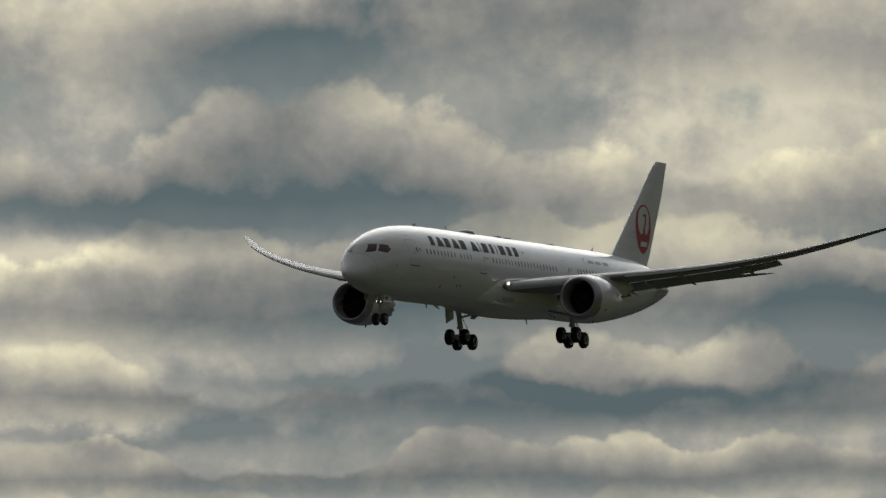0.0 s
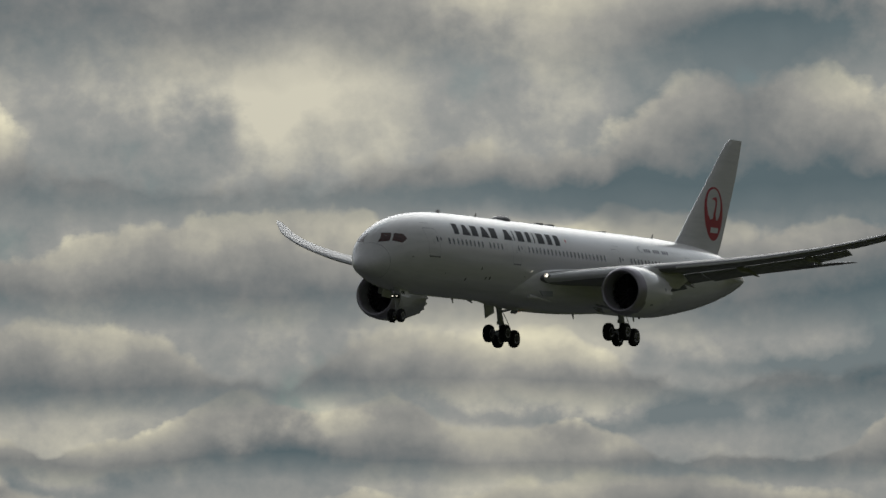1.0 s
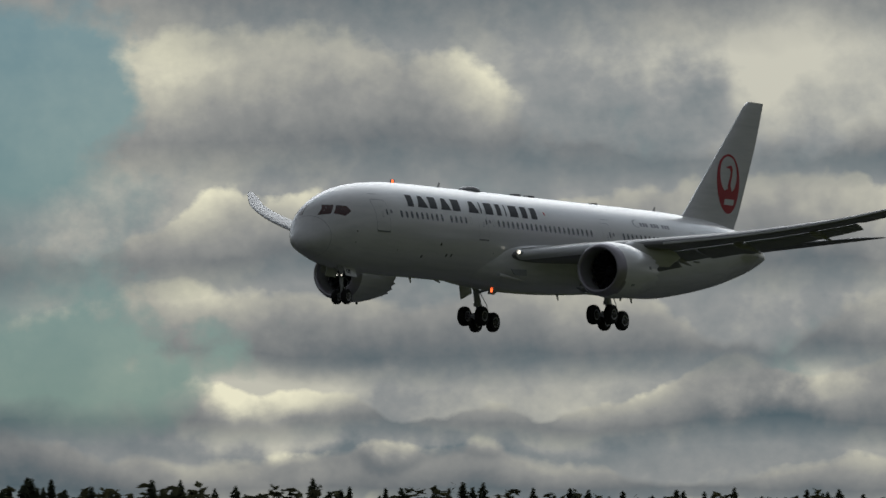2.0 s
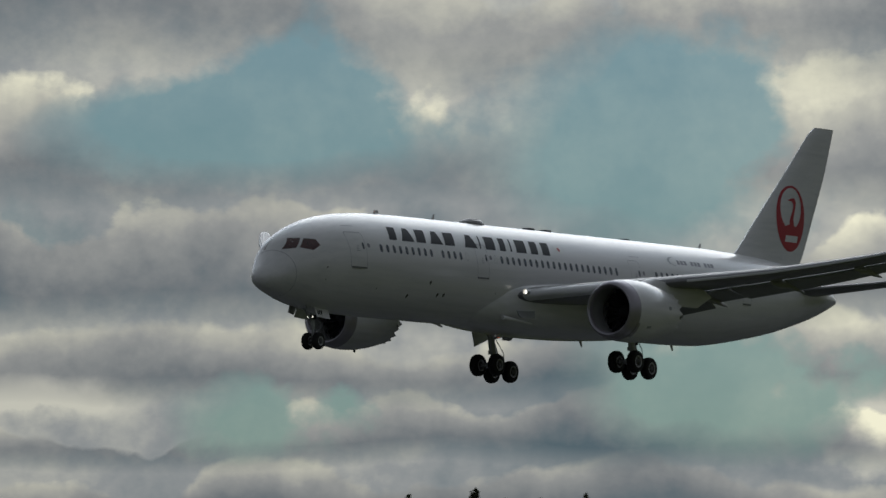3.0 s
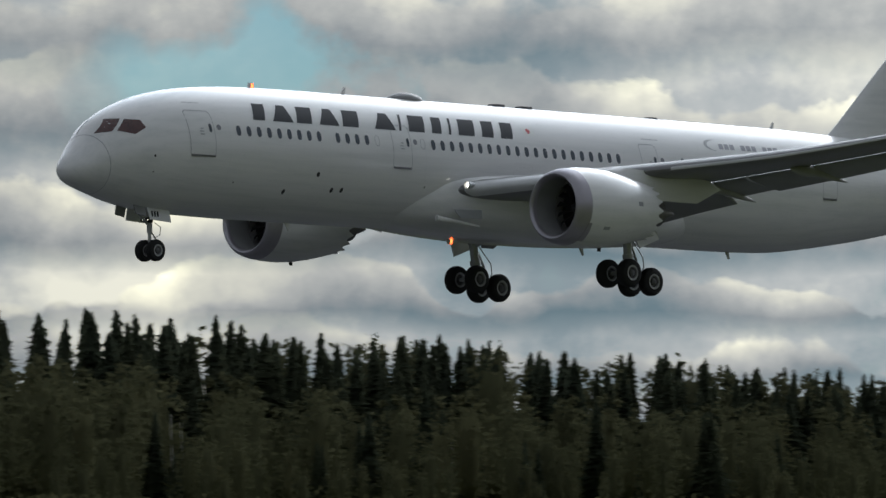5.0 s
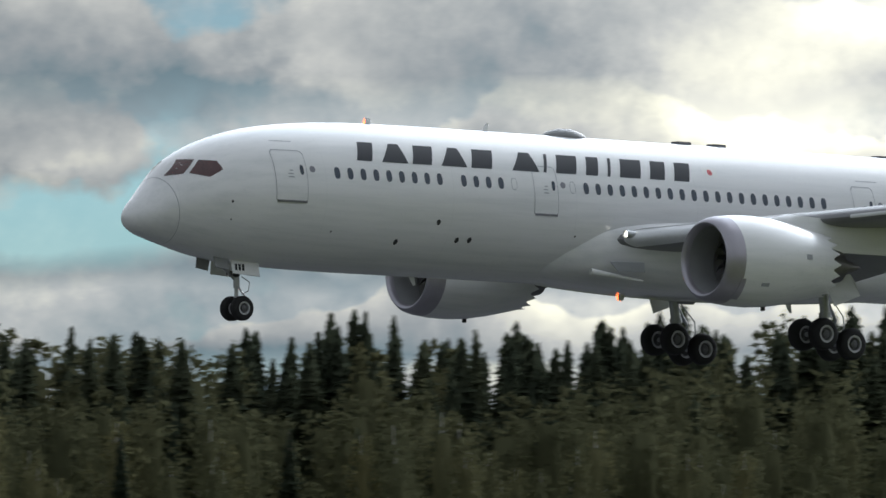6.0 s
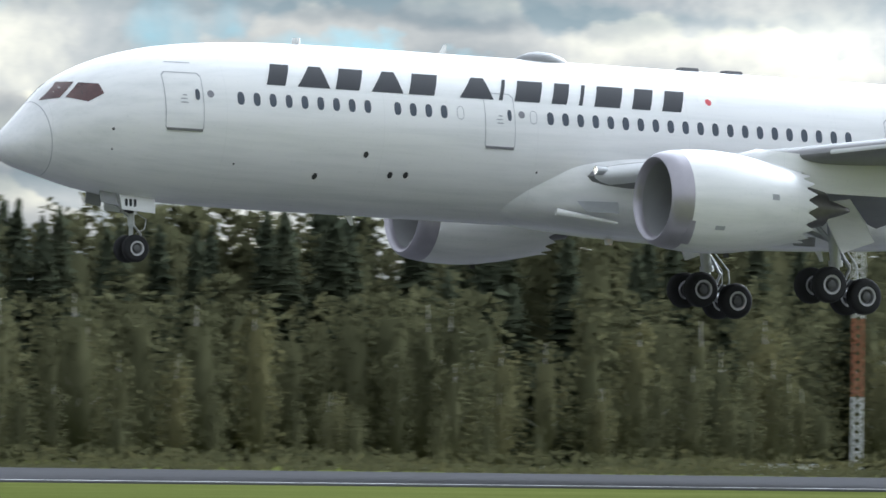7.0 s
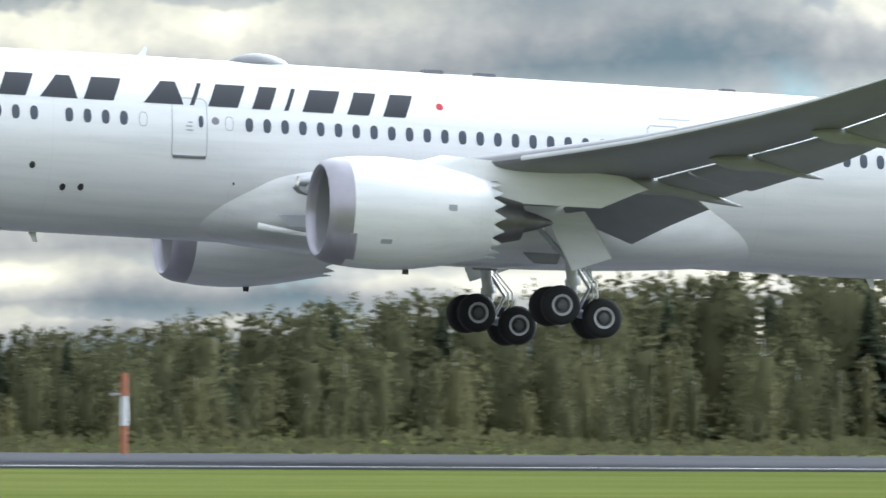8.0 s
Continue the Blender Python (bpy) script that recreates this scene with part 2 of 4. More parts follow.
LANDING = lamp_glow("landing_lamp", (1.0, 0.93, 0.78), 9)
BEACON = lamp_glow("beacon_lamp", (1.0, 0.13, 0.03), 14)


# ---- mesh helpers ----
def part(name, bm, mat, parent=None, label="", smooth=True):
    """Link a bmesh as one mesh object under a thing or a part."""
    me = bpy.data.meshes.new(name)
    bmesh.ops.recalc_face_normals(bm, faces=bm.faces)
    bm.to_mesh(me)
    bm.free()
    for poly in me.polygons:
        poly.use_smooth = smooth
    if smooth:
        me.set_sharp_from_angle(angle=radians(42))
    for m in (mat if isinstance(mat, (list, tuple)) else [mat]):
        me.materials.append(m)
    ob = new(name, me)
    if parent:
        ob.parent = parent
    if label:
        tagged(ob, label)
    return ob


def loft(bm, rings, cap=True, closed=True):
    """Skin rings of equally many points."""
    vs = [[bm.verts.new(p) for p in r] for r in rings]
    n = len(vs[0])
    for a, b in zip(vs, vs[1:]):
        for i in range(n if closed else n - 1):
            j = (i + 1) % n
            bm.faces.new((a[i], a[j], b[j], b[i]))
    if cap:
        bm.faces.new(vs[0])
        bm.faces.new(list(reversed(vs[-1])))
    return vs


def lathe(bm, profile, centre, n=48, cap=False, wave=None):
    """Turn (x, r) about a line along x through centre."""
    rings = []
    for k, (x, r) in enumerate(profile):
        ring = []
        for i in range(n):
            a = 2 * math.pi * i / n
            dx = wave(k, a) if wave else 0
            ring.append((centre[0] + x + dx, centre[1] + r * math.cos(a), centre[2] + r * math.sin(a)))
        rings.append(ring)
    loft(bm, rings, cap)


def rod(bm, a, b, ra, rb=None, n=12):
    a, b = Vector(a), Vector(b)
    q = (b - a).to_track_quat("Z", "Y")
    rb = ra if rb is None else rb
    loft(bm, [[a + q @ Vector((ra * math.cos(2 * math.pi * i / n), ra * math.sin(2 * math.pi * i / n), 0)) for i in range(n)],
              [b + q @ Vector((rb * math.cos(2 * math.pi * i / n), rb * math.sin(2 * math.pi * i / n), 0)) for i in range(n)]])


def slab(bm, lo, hi, bevel=0.0):
    r = bmesh.ops.create_cube(bm, size=1.0)
    for v in r["verts"]:
        v.co = [l + (c + 0.5) * (h - l) for l, h, c in zip(lo, hi, v.co)]
    if bevel:
        es = list({e for v in r["verts"] for e in v.link_edges})
        bmesh.ops.bevel(bm, geom=es, offset=bevel, segments=2, affect="EDGES")


def plate(bm, outline, thick):
    """A flat plate: outline of 3D points, thickened along its normal."""
    pts = [Vector(p) for p in outline]
    nrm = (pts[1] - pts[0]).cross(pts[2] - pts[0]).normalized() * thick / 2
    loft(bm, [[p - nrm for p in pts], [p + nrm for p in pts]])


def catmull(rows, x):
    """Smooth value of a table of rows (x, a, b, ...) at x."""
    k = 0
    while k < len(rows) - 2 and x > rows[k + 1][0]:
        k += 1
    p0, p1, p2, p3 = rows[max(k - 1, 0)], rows[k], rows[k + 1], rows[min(k + 2, len(rows) - 1)]
    h = p2[0] - p1[0]
    t = (x - p1[0]) / h
    out = []
    for i in range(1, len(p1)):
        m1 = (p2[i] - p0[i]) / max(p2[0] - p0[0], 1e-6) * h
        m2 = (p3[i] - p1[i]) / max(p3[0] - p1[0], 1e-6) * h
        out.append((2 * t**3 - 3 * t**2 + 1) * p1[i] + (t**3 - 2 * t**2 + t) * m1 + (-2 * t**3 + 3 * t**2) * p2[i] + (t**3 - t**2) * m2)
    return out


# ---- the airliner ----
X0 = 30.0  # the airframe's own origin lies this far behind the nose datum
HULL = [  # root of the distance behind the nose tip; top, bottom, half width
    (0.0, -0.92, -0.92, 0.0), (0.374, -0.56, -1.28, 0.44), (0.82, 0.02, -1.58, 0.98), (1.10, 0.60, -1.74, 1.36), (1.414, 1.43, -1.95, 1.77),
    (1.772, 2.10, -2.23, 2.17), (2.18, 2.67, -2.47, 2.53), (2.585, 3.05, -2.57, 2.77), (3.06, 3.29, -2.62, 2.90), (3.54, 3.37, -2.62, 2.94),
    (4.42, 3.38, -2.62, 2.94), (6.2, 3.38, -2.64, 2.94), (6.6, 3.37, -2.62, 2.89), (6.82, 3.35, -2.46, 2.72), (7.26, 3.10, -1.55, 2.08),
    (7.57, 2.55, -0.52, 1.30), (7.73, 1.85, 0.22, 0.76), (7.823, 1.22, 0.75, 0.22)]
NOSE = 0.64


def hull(x):
    """Top, bottom and half width of the fuselage at station x."""
    return catmull(HULL, math.sqrt(max(x - NOSE, 0.0)))


def skin(x, z, side=-1, off=0.0):
    """The point of the fuselage's side at station x and height z, off metres outside it."""
    def flank(x, z):
        top, bot, hw = hull(x)
        c, h = (top + bot) / 2, (top - bot) / 2
        return hw * math.sqrt(max(1 - ((z - c) / h) ** 2, 0.0004))
    y = flank(x, z)
    e = 0.02
    n = Vector((-(flank(x + e, z) - flank(x - e, z)) / (2 * e), 1, -(flank(x, z + e) - flank(x, z - e)) / (2 * e))).normalized()
    p = Vector((x, y, z)) + n * off
    return Vector((p.x - X0, side * p.y, p.z))


def decal(name, outlines, mat, parent, side=-1, off=0.008, thick=0.0, step=0.14, label="", where=skin):
    """Flat outlines in (station, height) laid on the curved skin, as a thin raised sheet."""
    bm = bmesh.new()
    for pts in outlines:
        bm.faces.new([bm.verts.new((x, z, 0)) for x, z in pts])
    xs, zs = [v.co.x for v in bm.verts], [v.co.y for v in bm.verts]
    for axis, lo, hi in ((0, min(xs), max(xs)), (1, min(zs), max(zs))):
        k = lo + step
        while k < hi - 0.01:
            co, no = Vector((0, 0, 0)), Vector((0, 0, 0))
            co[axis], no[axis] = k, 1
            bmesh.ops.bisect_plane(bm, geom=bm.verts[:] + bm.edges[:] + bm.faces[:], plane_co=co, plane_no=no)
            k += step if axis else step * 3
    bmesh.ops.triangulate(bm, faces=[f for f in bm.faces if len(f.verts) > 4])
    if thick:
        r = bmesh.ops.extrude_face_region(bm, geom=bm.faces[:])
        for v in (g for g in r["geom"] if isinstance(g, bmesh.types.BMVert)):
            v.co.z = 1
    for v in bm.verts:
        v.co = where(v.co.x, v.co.y, side, off + thick * v.co.z)
    return part(name, bm, mat, parent, label, smooth=True)


def oval(cx, cz, w, h, n=14, power=2.6):
    pts = []
    for i in range(n):
        a = 2 * math.pi * (i + 0.5) / n
        c, s = math.cos(a), math.sin(a)
        pts.append((cx + w / 2 * math.copysign(abs(c) ** (2 / power), c), cz + h / 2 * math.copysign(abs(s) ** (2 / power), s)))
    return pts


def ribbon(path, w):
    """Outlines of a closed band of width w along a closed path."""
    c = Vector((sum(p[0] for p in path) / len(path), sum(p[1] for p in path) / len(path)))
    inner = []
    for p in path:
        d = Vector(p) - c
        inner.append((c.x + d.x * (1 - w / abs(max(d.length, 0.01))), c.y + d.y * (1 - w / max(d.length, 0.01))))
    n = len(path)
    return [[path[i], path[(i + 1) % n], inner[(i + 1) % n], inner[i]] for i in range(n)]


def airfoil(x, y, z, chord, thick, lo=0.0, hi=1.0, twist=0.0, n=12, upright=False, camber=0.02):
    """Section ring: leading edge at (x, y, z), cut to the share lo..hi of the chord."""
    def half(s):
        t = thick * 5 * (0.2969 * math.sqrt(s) - 0.126 * s - 0.3516 * s * s + 0.2843 * s**3 - 0.1015 * s**4)
        return t
    ss = [lo + (hi - lo) * (1 - math.cos(math.pi * i / n)) / 2 for i in range(n + 1)]
    ring = [(s, half(s) + camber * 4 * s * (1 - s)) for s in ss] + [(s, -half(s) + camber * 4 * s * (1 - s)) for s in reversed(ss[:-1])]
    if lo == 0.0:
        ring = ring[:-1]
    out = []
    ct, st = math.cos(radians(twist)), math.sin(radians(twist))
    for s, h in ring:
        u, v = s * chord, h * chord
        u, v = u * ct + v * st, -u * st + v * ct
        out.append((x + u - X0, y + v, z) if upright else (x + u - X0, y, z + v))
    return out


WING = [  # out from the centre line; leading edge x, z; chord; thickness
    (2.4, 22.2, -0.88, 11.6, 0.098), (3.6, 22.98, -0.76, 11.0, 0.098), (6.5, 24.85, -0.42, 9.7, 0.10), (9.9, 27.05, -0.05, 8.3, 0.10),
    (15.0, 30.25, 0.58, 6.7, 0.096), (18.4, 32.45, 1.20, 5.3, 0.095), (21.0, 34.15, 1.78, 4.3, 0.092), (24.3, 36.4, 2.74, 3.1, 0.09),
    (27.0, 38.8, 3.73, 2.0, 0.085), (28.6, 41.0, 4.45, 1.4, 0.08), (29.5, 42.4, 4.87, 0.9, 0.075), (30.0, 43.4, 5.05, 0.35, 0.07)]


def washout(y):
    """The wing's twist at y: nose up at the root, nose down further out."""
    return 1.8 - 0.30 * min(y, 15.0) + 0.06 * max(y - 15.0, 0.0)


def wing_at(y):
    return catmull(WING, y)


def build_wing(ac, side):
    bm = bmesh.new()
    for lo, hi, share in ((2.4, 20.5, 0.79), (20.5, 30.0, 1.0)):
        rings = []
        for i in range(25):
            y = lo + (hi - lo) * i / 24
            x, z, c, t = wing_at(y)
            rings.append(airfoil(x, side * y, z, c, t, 0.0, share, twist=washout(y)))
        loft(bm, rings)
    wing = part("wing", bm, GREY_WING, ac, "grey swept wing with raked tip")
    # inboard slat, let out forward; further out a pale strip paints the edge highlight
    for lo, hi, share in ((3.2, 8.6, 0.06), (11.2, 27.5, 0.005)):
        bm = bmesh.new()
        rings = []
        for i in range(9):
            y = lo + (hi - lo) * i / 8
            x, z, c, t = wing_at(y)
            rings.append(airfoil(x - (0.04 if lo < 5 else 0.015), side * y, z, c, t * (1.03 if 0 < i < 8 else 0.99), 0.0, share, twist=washout(y), n=8))
        loft(bm, rings)
        part("slat", bm, SLAT_HIGHLIGHT, wing, "pale grey leading edge slat inboard, painted highlight strip outboard")
    # flaps, let down behind the wing
    for name, lo, hi, drop in (("flap", 3.5, 8.6, 24), ("flaperon", 8.75, 10.3, 12), ("flap", 10.45, 20.3, 15)):
        bm = bmesh.new()
        rings = []
        for i in range(9):
            y = lo + (hi - lo) * i / 8
            x, z, c, t = wing_at(y)
            fc = (0.24 if lo < 5 else 0.27) * c
            lift = -0.79 * c * math.sin(radians(washout(y)))
            rings.append(airfoil(x + 0.79 * c, side * y, z + lift - 0.012 * c, fc, 0.13, twist=drop, n=8))
        loft(bm, rings)
        part(name, bm, GREY_FLAP, wing, "grey trailing edge flap, let down")
    # spoiler line: thin dark gap ahead of the flaps, and the fairings of the flap tracks
    for y, long in ((8.7, 4.7), (13.3, 3.9), (17.9, 3.2)):
        x, z, c, t = wing_at(y)
        bm = bmesh.new()
        rings = []
        for i in range(15):
            s = i / 14
            r = 0.27 * (math.sin(math.pi * min(s * 1.25, 1) ** 0.7) if s < 0.45 else 1) * (1 - max(0, s - 0.4) / 0.6) ** 0.75 + 0.012
            px = x + 0.60 * c + long * s
            pz = z - (0.60 * c + 0.6 * long * s) * math.sin(radians(washout(y))) - 0.028 * c - 0.15 * (1 - (1 - s) ** 2) - max(0, s - 0.5) * 0.9 * long / 4.6
            rings.append([(px - X0, side * y + 0.7 * r * math.cos(a), pz + r * math.sin(a)) for a in (2 * math.pi * k / 12 for k in range(12))])
        loft(bm, rings)
        part("flap_track_fairing", bm, FAIRING, wing, "pointed pale grey flap track fairing")
    # landing lamp in the root of the leading edge: a lamp set deep in a clear nosed tube
    bm = bmesh.new()
    lathe(bm, [(0.45, 0.15), (0.05, 0.175), (0.0, 0.165), (0.03, 0.15), (0.44, 0.13)], (22.58 - X0, side * 3.42, -0.62), 20)
    pod = part("landing_light", bm, CHROME, wing, "bright landing light in the wing root")
    bm = bmesh.new()
    lathe(bm, [(0.13, 0.001), (0.14, 0.12), (0.17, 0.125), (0.19, 0.001)], (22.58 - X0, side * 3.42, -0.62), 16)
    part("lamp_glass", bm, LANDING, wing, "glowing white lamp")
    # marks under the wing, in place of the registration
    return wing


def build_engine(ac, side):
    c = (21.52 - X0, side * 9.95, -1.86)
    bm = bmesh.new()
    outer = [(0.78, 1.745), (1.3, 1.80), (2.1, 1.82), (3.0, 1.77), (4.0, 1.62), (5.0, 1.42), (5.55, 1.30)]
    lathe(bm, outer, c, 72)
    # the notched rim of the fan nozzle
    n, teeth = 144, 18
    rings = []
    for k, (x, r, w) in enumerate(((5.55, 1.30, 0.0), (5.72, 1.265, 0.42), (5.70, 1.245, 0.42), (5.2, 1.27, 0.0))):
        ring = []
        for i in range(n):
            a = 2 * math.pi * i / n
            tooth = abs(((i * teeth / n) % 1) - 0.5) * 2
            ring.append((c[0] + x - w * (1 - tooth) + 0.22 * (w > 0), c[1] + r * math.cos(a), c[2] + r * math.sin(a)))
        rings.append(ring)
    loft(bm, rings, cap=False)
    cowl = part("engine_cowl", bm, WHITE, ac, "white engine cowl with a notched rear rim")
    bm = bmesh.new()
    lathe(bm, [(0.78, 1.748), (0.45, 1.70), (0.18, 1.62), (0.04, 1.52), (0.0, 1.46), (0.03, 1.40), (0.13, 1.34), (0.3, 1.31)], c, 64)
    part("inlet_lip", bm, LIP, cowl, "bare grey metal inlet lip")
    bm = bmesh.new()
    lathe(bm, [(0.3, 1.31), (0.8, 1.34), (1.5, 1.40), (1.6, 1.40)], c, 64)
    part("inlet_duct", bm, INLET, cowl, "pale grey inlet duct")
    # fan: blades and a spinner before a dark backing
    for k in range(18):
        bm = bmesh.new()
        a0 = 2 * math.pi * k / 18
        rows = []
        for j in range(6):
            r = 0.35 + j * 0.21
            sweep = 0.18 * math.sin(j / 5 * 2.2)
            tw = radians(30 + 30 * j / 5)
            for s in (-1, 1):
                a = a0 + sweep + s * 0.10 * math.sin(tw) * 1.1
                rows.append(bm.verts.new((c[0] + 1.75 + s * 0.16 * math.cos(tw), c[1] + r * math.cos(a), c[2] + r * math.sin(a))))
        for j in range(5):
            bm.faces.new((rows[2 * j], rows[2 * j + 1], rows[2 * j + 3], rows[2 * j + 2]))
        part("fan_blade", bm, DARK, cowl)
    bm = bmesh.new()
    lathe(bm, [(2.1, 0.01), (2.1, 1.42)], c, 40)
    part("fan_backing", bm, DARK, cowl)
    bm = bmesh.new()
    lathe(bm, [(1.15, 0.01), (1.25, 0.10), (1.5, 0.24), (1.85, 0.38)], c, 24)
    part("spinner", bm, DARK, cowl, "dark cone of the fan")
    # core nozzle and plug
    bm = bmesh.new()
    lathe(bm, [(4.4, 0.98), (5.4, 0.90), (6.2, 0.74), (6.75, 0.62), (6.73, 0.59), (6.0, 0.66)], c, 48)
    part("core_nozzle", bm, NOZZLE, cowl, "dark metal core nozzle")
    bm = bmesh.new()
    lathe(bm, [(6.0, 0.50), (6.7, 0.42), (7.3, 0.26), (7.8, 0.09), (7.9, 0.01)], c, 32)
    part("exhaust_plug", bm, NOZZLE, cowl, "pointed dark exhaust plug")
    bm = bmesh.new()
    lathe(bm, [(4.0, 0.9), (4.0, 1.5)], c, 40)
    part("bypass_duct", bm, DARK, cowl)
    # pylon up to the wing
    bm = bmesh.new()
    rings = []
    for z, x1, x2, w in ((-1.3, 24.2, 31.0, 0.30), (-0.75, 24.0, 32.2, 0.34), (-0.25, 24.3, 32.6, 0.34), (0.12, 25.6, 31.8, 0.30)):
        ring = []
        for i in range(16):
            a = 2 * math.pi * i / 16
            s = (1 - math.cos(a)) / 2
            ring.append((x1 + (x2 - x1) * s - X0, side * 9.9 + w * math.sin(a) * (0.6 + 0.4 * (1 - s)), z - 0.35 * s * (z > -0.5)))
        rings.append(ring)
    loft(bm, rings)
    part("engine_pylon", bm, WHITE, ac, "white engine pylon under the wing")
    bm = bmesh.new()
    rings = []
    for i in range(7):
        a = radians(-62 + 6 * i)
        rings.append([(c[0] + dx, c[1] + side * r * math.cos(a), c[2] + r * math.sin(a)) for dx, r in ((0.7, 1.73), (0.7, 1.758), (1.02 - 0.02 * i, 1.79), (1.02 - 0.02 * i, 1.75))])
    loft(bm, rings)
    part("lip_tab", bm, LIP, cowl, "grey metal tab behind the inlet lip")
    # small hatches and a drain mast
    for dx, ang, w, h in ((4.05, 8, 0.28, 0.2), (1.9, -32, 0.36, 0.16)):
        bm = bmesh.new()
        r = 1.83 if dx < 3 else 1.625
        pts = []
        for i, (u, v) in enumerate(((-1, -1), (1, -1), (1, 1), (-1, 1))):
            a = radians(ang) + v * h / 2 / r
            pts.append((c[0] + dx + u * w / 2, c[1] + side * r * math.cos(a), c[2] + r * math.sin(a)))
        plate(bm, pts, 0.02)
        part("cowl_hatch", bm, SEAL, cowl, "small grey hatch", smooth=False)
    bm = bmesh.new()
    slab(bm, (c[0] + 2.9, c[1] - 0.03, c[2] - 1.92), (c[0] + 3.1, c[1] + 0.03, c[2] - 1.72), 0.01)
    part("drain_mast", bm, DARK, cowl)
    return cowl


FIN = [  # height; leading edge, trailing edge, thickness
    (2.1, 49.2, 57.5, 0.95), (3.0, 50.1, 57.9, 0.86), (3.6, 50.9, 58.3, 0.80), (5.7, 53.1, 59.3, 0.66), (8.7, 56.3, 60.7, 0.46),
    (10.9, 58.6, 61.5, 0.32), (11.35, 59.1, 61.65, 0.28), (11.55, 59.5, 61.7, 0.24)]


def fin_skin(x, z, side=-1, off=0.0):
    x1, x2, w = catmull(FIN, z)
    s = min(max((x - x1) / (x2 - x1), 0.0), 1.0)
    y = w / (x2 - x1) * 5 * (0.2969 * math.sqrt(s) - 0.126 * s - 0.3516 * s * s + 0.2843 * s**3 - 0.1015 * s**4) * (x2 - x1)
    return Vector((x - X0, side * (y + off), z))


def build_tail(ac):
    bm = bmesh.new()
    rings = []
    for i in range(22):
        z = 2.1 + (11.55 - 2.1) * i / 21
        x1, x2, w = catmull(FIN, z)
        rings.append(airfoil(x1, 0, z, x2 - x1, w / (x2 - x1), n=14, upright=True, camber=0.0))
    loft(bm, rings)
    fin = part("tail_fin", bm, WHITE, ac, "tall white tail fin with a red crest")
    for side in (-1, 1):
        cx, cz = 56.45, 5.76
        ring = []
        for i in range(40):
            a0, a1 = 2 * math.pi * i / 40, 2 * math.pi * (i + 1) / 40

            def at(a, inner):
                lower = (1 - math.sin(a)) / 2
                k = 1.0 if not inner else 0.93 - 0.50 * lower
                return (cx + 1.74 * k * math.cos(a), cz + 2.03 * k * math.sin(a) + (0.0 if not inner else 0.28 * lower))
            ring.append([at(a0, 0), at(a1, 0), at(a1, 1), at(a0, 1)])
        low = [oval(cx, cz - 1.1, 2.2, 1.5, 16, 2.0)]
        neck = [[(56.35, 4.65), (57.0, 4.95), (56.75, 5.75), (56.95, 6.35), (57.02, 6.75), (56.9, 7.0), (56.6, 7.03), (56.0, 6.87), (56.55, 6.8), (56.72, 6.6), (56.62, 6.25), (56.3, 5.65)]]
        decal("crest", ring + low + neck, RED, fin, side, 0.010, label="red round crest", where=fin_skin)
        decal("crest_bar", [[(55.75, 4.32), (57.3, 4.32), (57.42, 4.72), (55.87, 4.72)]], WHITE_PLAIN, fin, side, 0.016, label="white bar on the crest", where=fin_skin)
        # tailplane
        bm = bmesh.new()
        rings = []
        for i in range(10):
            y = 0.7 + 9.15 * i / 9
            s = i / 9
            x1 = 54.6 + 5.4 * s + 0.5 * max(0, s - 0.9) * 10
            x2 = 60.0 + 1.6 * s
            rings.append(airfoil(x1, side * y, 1.15 + 1.03 * s, x2 - x1, 0.10 if s < 0.95 else 0.06, twist=-1.5, camber=-0.01))
        loft(bm, rings)
        part("tailplane", bm, GREY_WING, ac, "grey swept tailplane")
    bm = bmesh.new()
    lathe(bm, [(0.0, 0.16), (0.12, 0.15), (0.1, 0.11), (-0.2, 0.10)], (61.75 - X0, 0, 0.98), 16)
    part("exhaust_pipe", bm, DARK, ac, "dark tail pipe")
    return fin


def build_wheel(ac, x, y, z, r, w, outer):
    """A tyre with its rim, axle along y."""
    prof = [(-0.5, 0.52), (-0.5, 0.80), (-0.42, 0.93), (-0.22, 1.0), (0.22, 1.0), (0.42, 0.93), (0.5, 0.80), (0.5, 0.52)]
    for g in (-0.17, 0.0, 0.17):  # tread grooves
        k = next(i for i, p in enumerate(prof) if p[0] > g)
        prof[k:k] = [(g - 0.03, 1.0), (g, 0.975), (g + 0.03, 1.0)]
    n = 40

    def turn(bm, prof, cap=False):
        loft(bm, [[(x - X0 + rr * r * math.cos(2 * math.pi * i / n), y + u * w, z + rr * r * math.sin(2 * math.pi * i / n)) for i in range(n)] for u, rr in prof], cap)
    bm = bmesh.new()
    turn(bm, prof)
    tyre = part("tyre", bm, RUBBER, ac, "black rubber aircraft tyre")
    bm = bmesh.new()
    for s in (-1, 1):
        turn(bm, [(s * 0.40, 0.55), (s * 0.505, 0.54), (s * 0.49, 0.42), (s * 0.30, 0.40)])
    part("rim", bm, RIM, tyre, "pale grey metal wheel rim")
    bm = bmesh.new()
    for s in (-1, 1):
        turn(bm, [(s * 0.30, 0.41), (s * 0.22, 0.34), (s * 0.22, 0.27), (s * 0.43, 0.24), (s * 0.47, 0.14), (s * 0.47, 0.01)])
    part("hub", bm, HUB, tyre, "dark wheel hub")
    return tyre


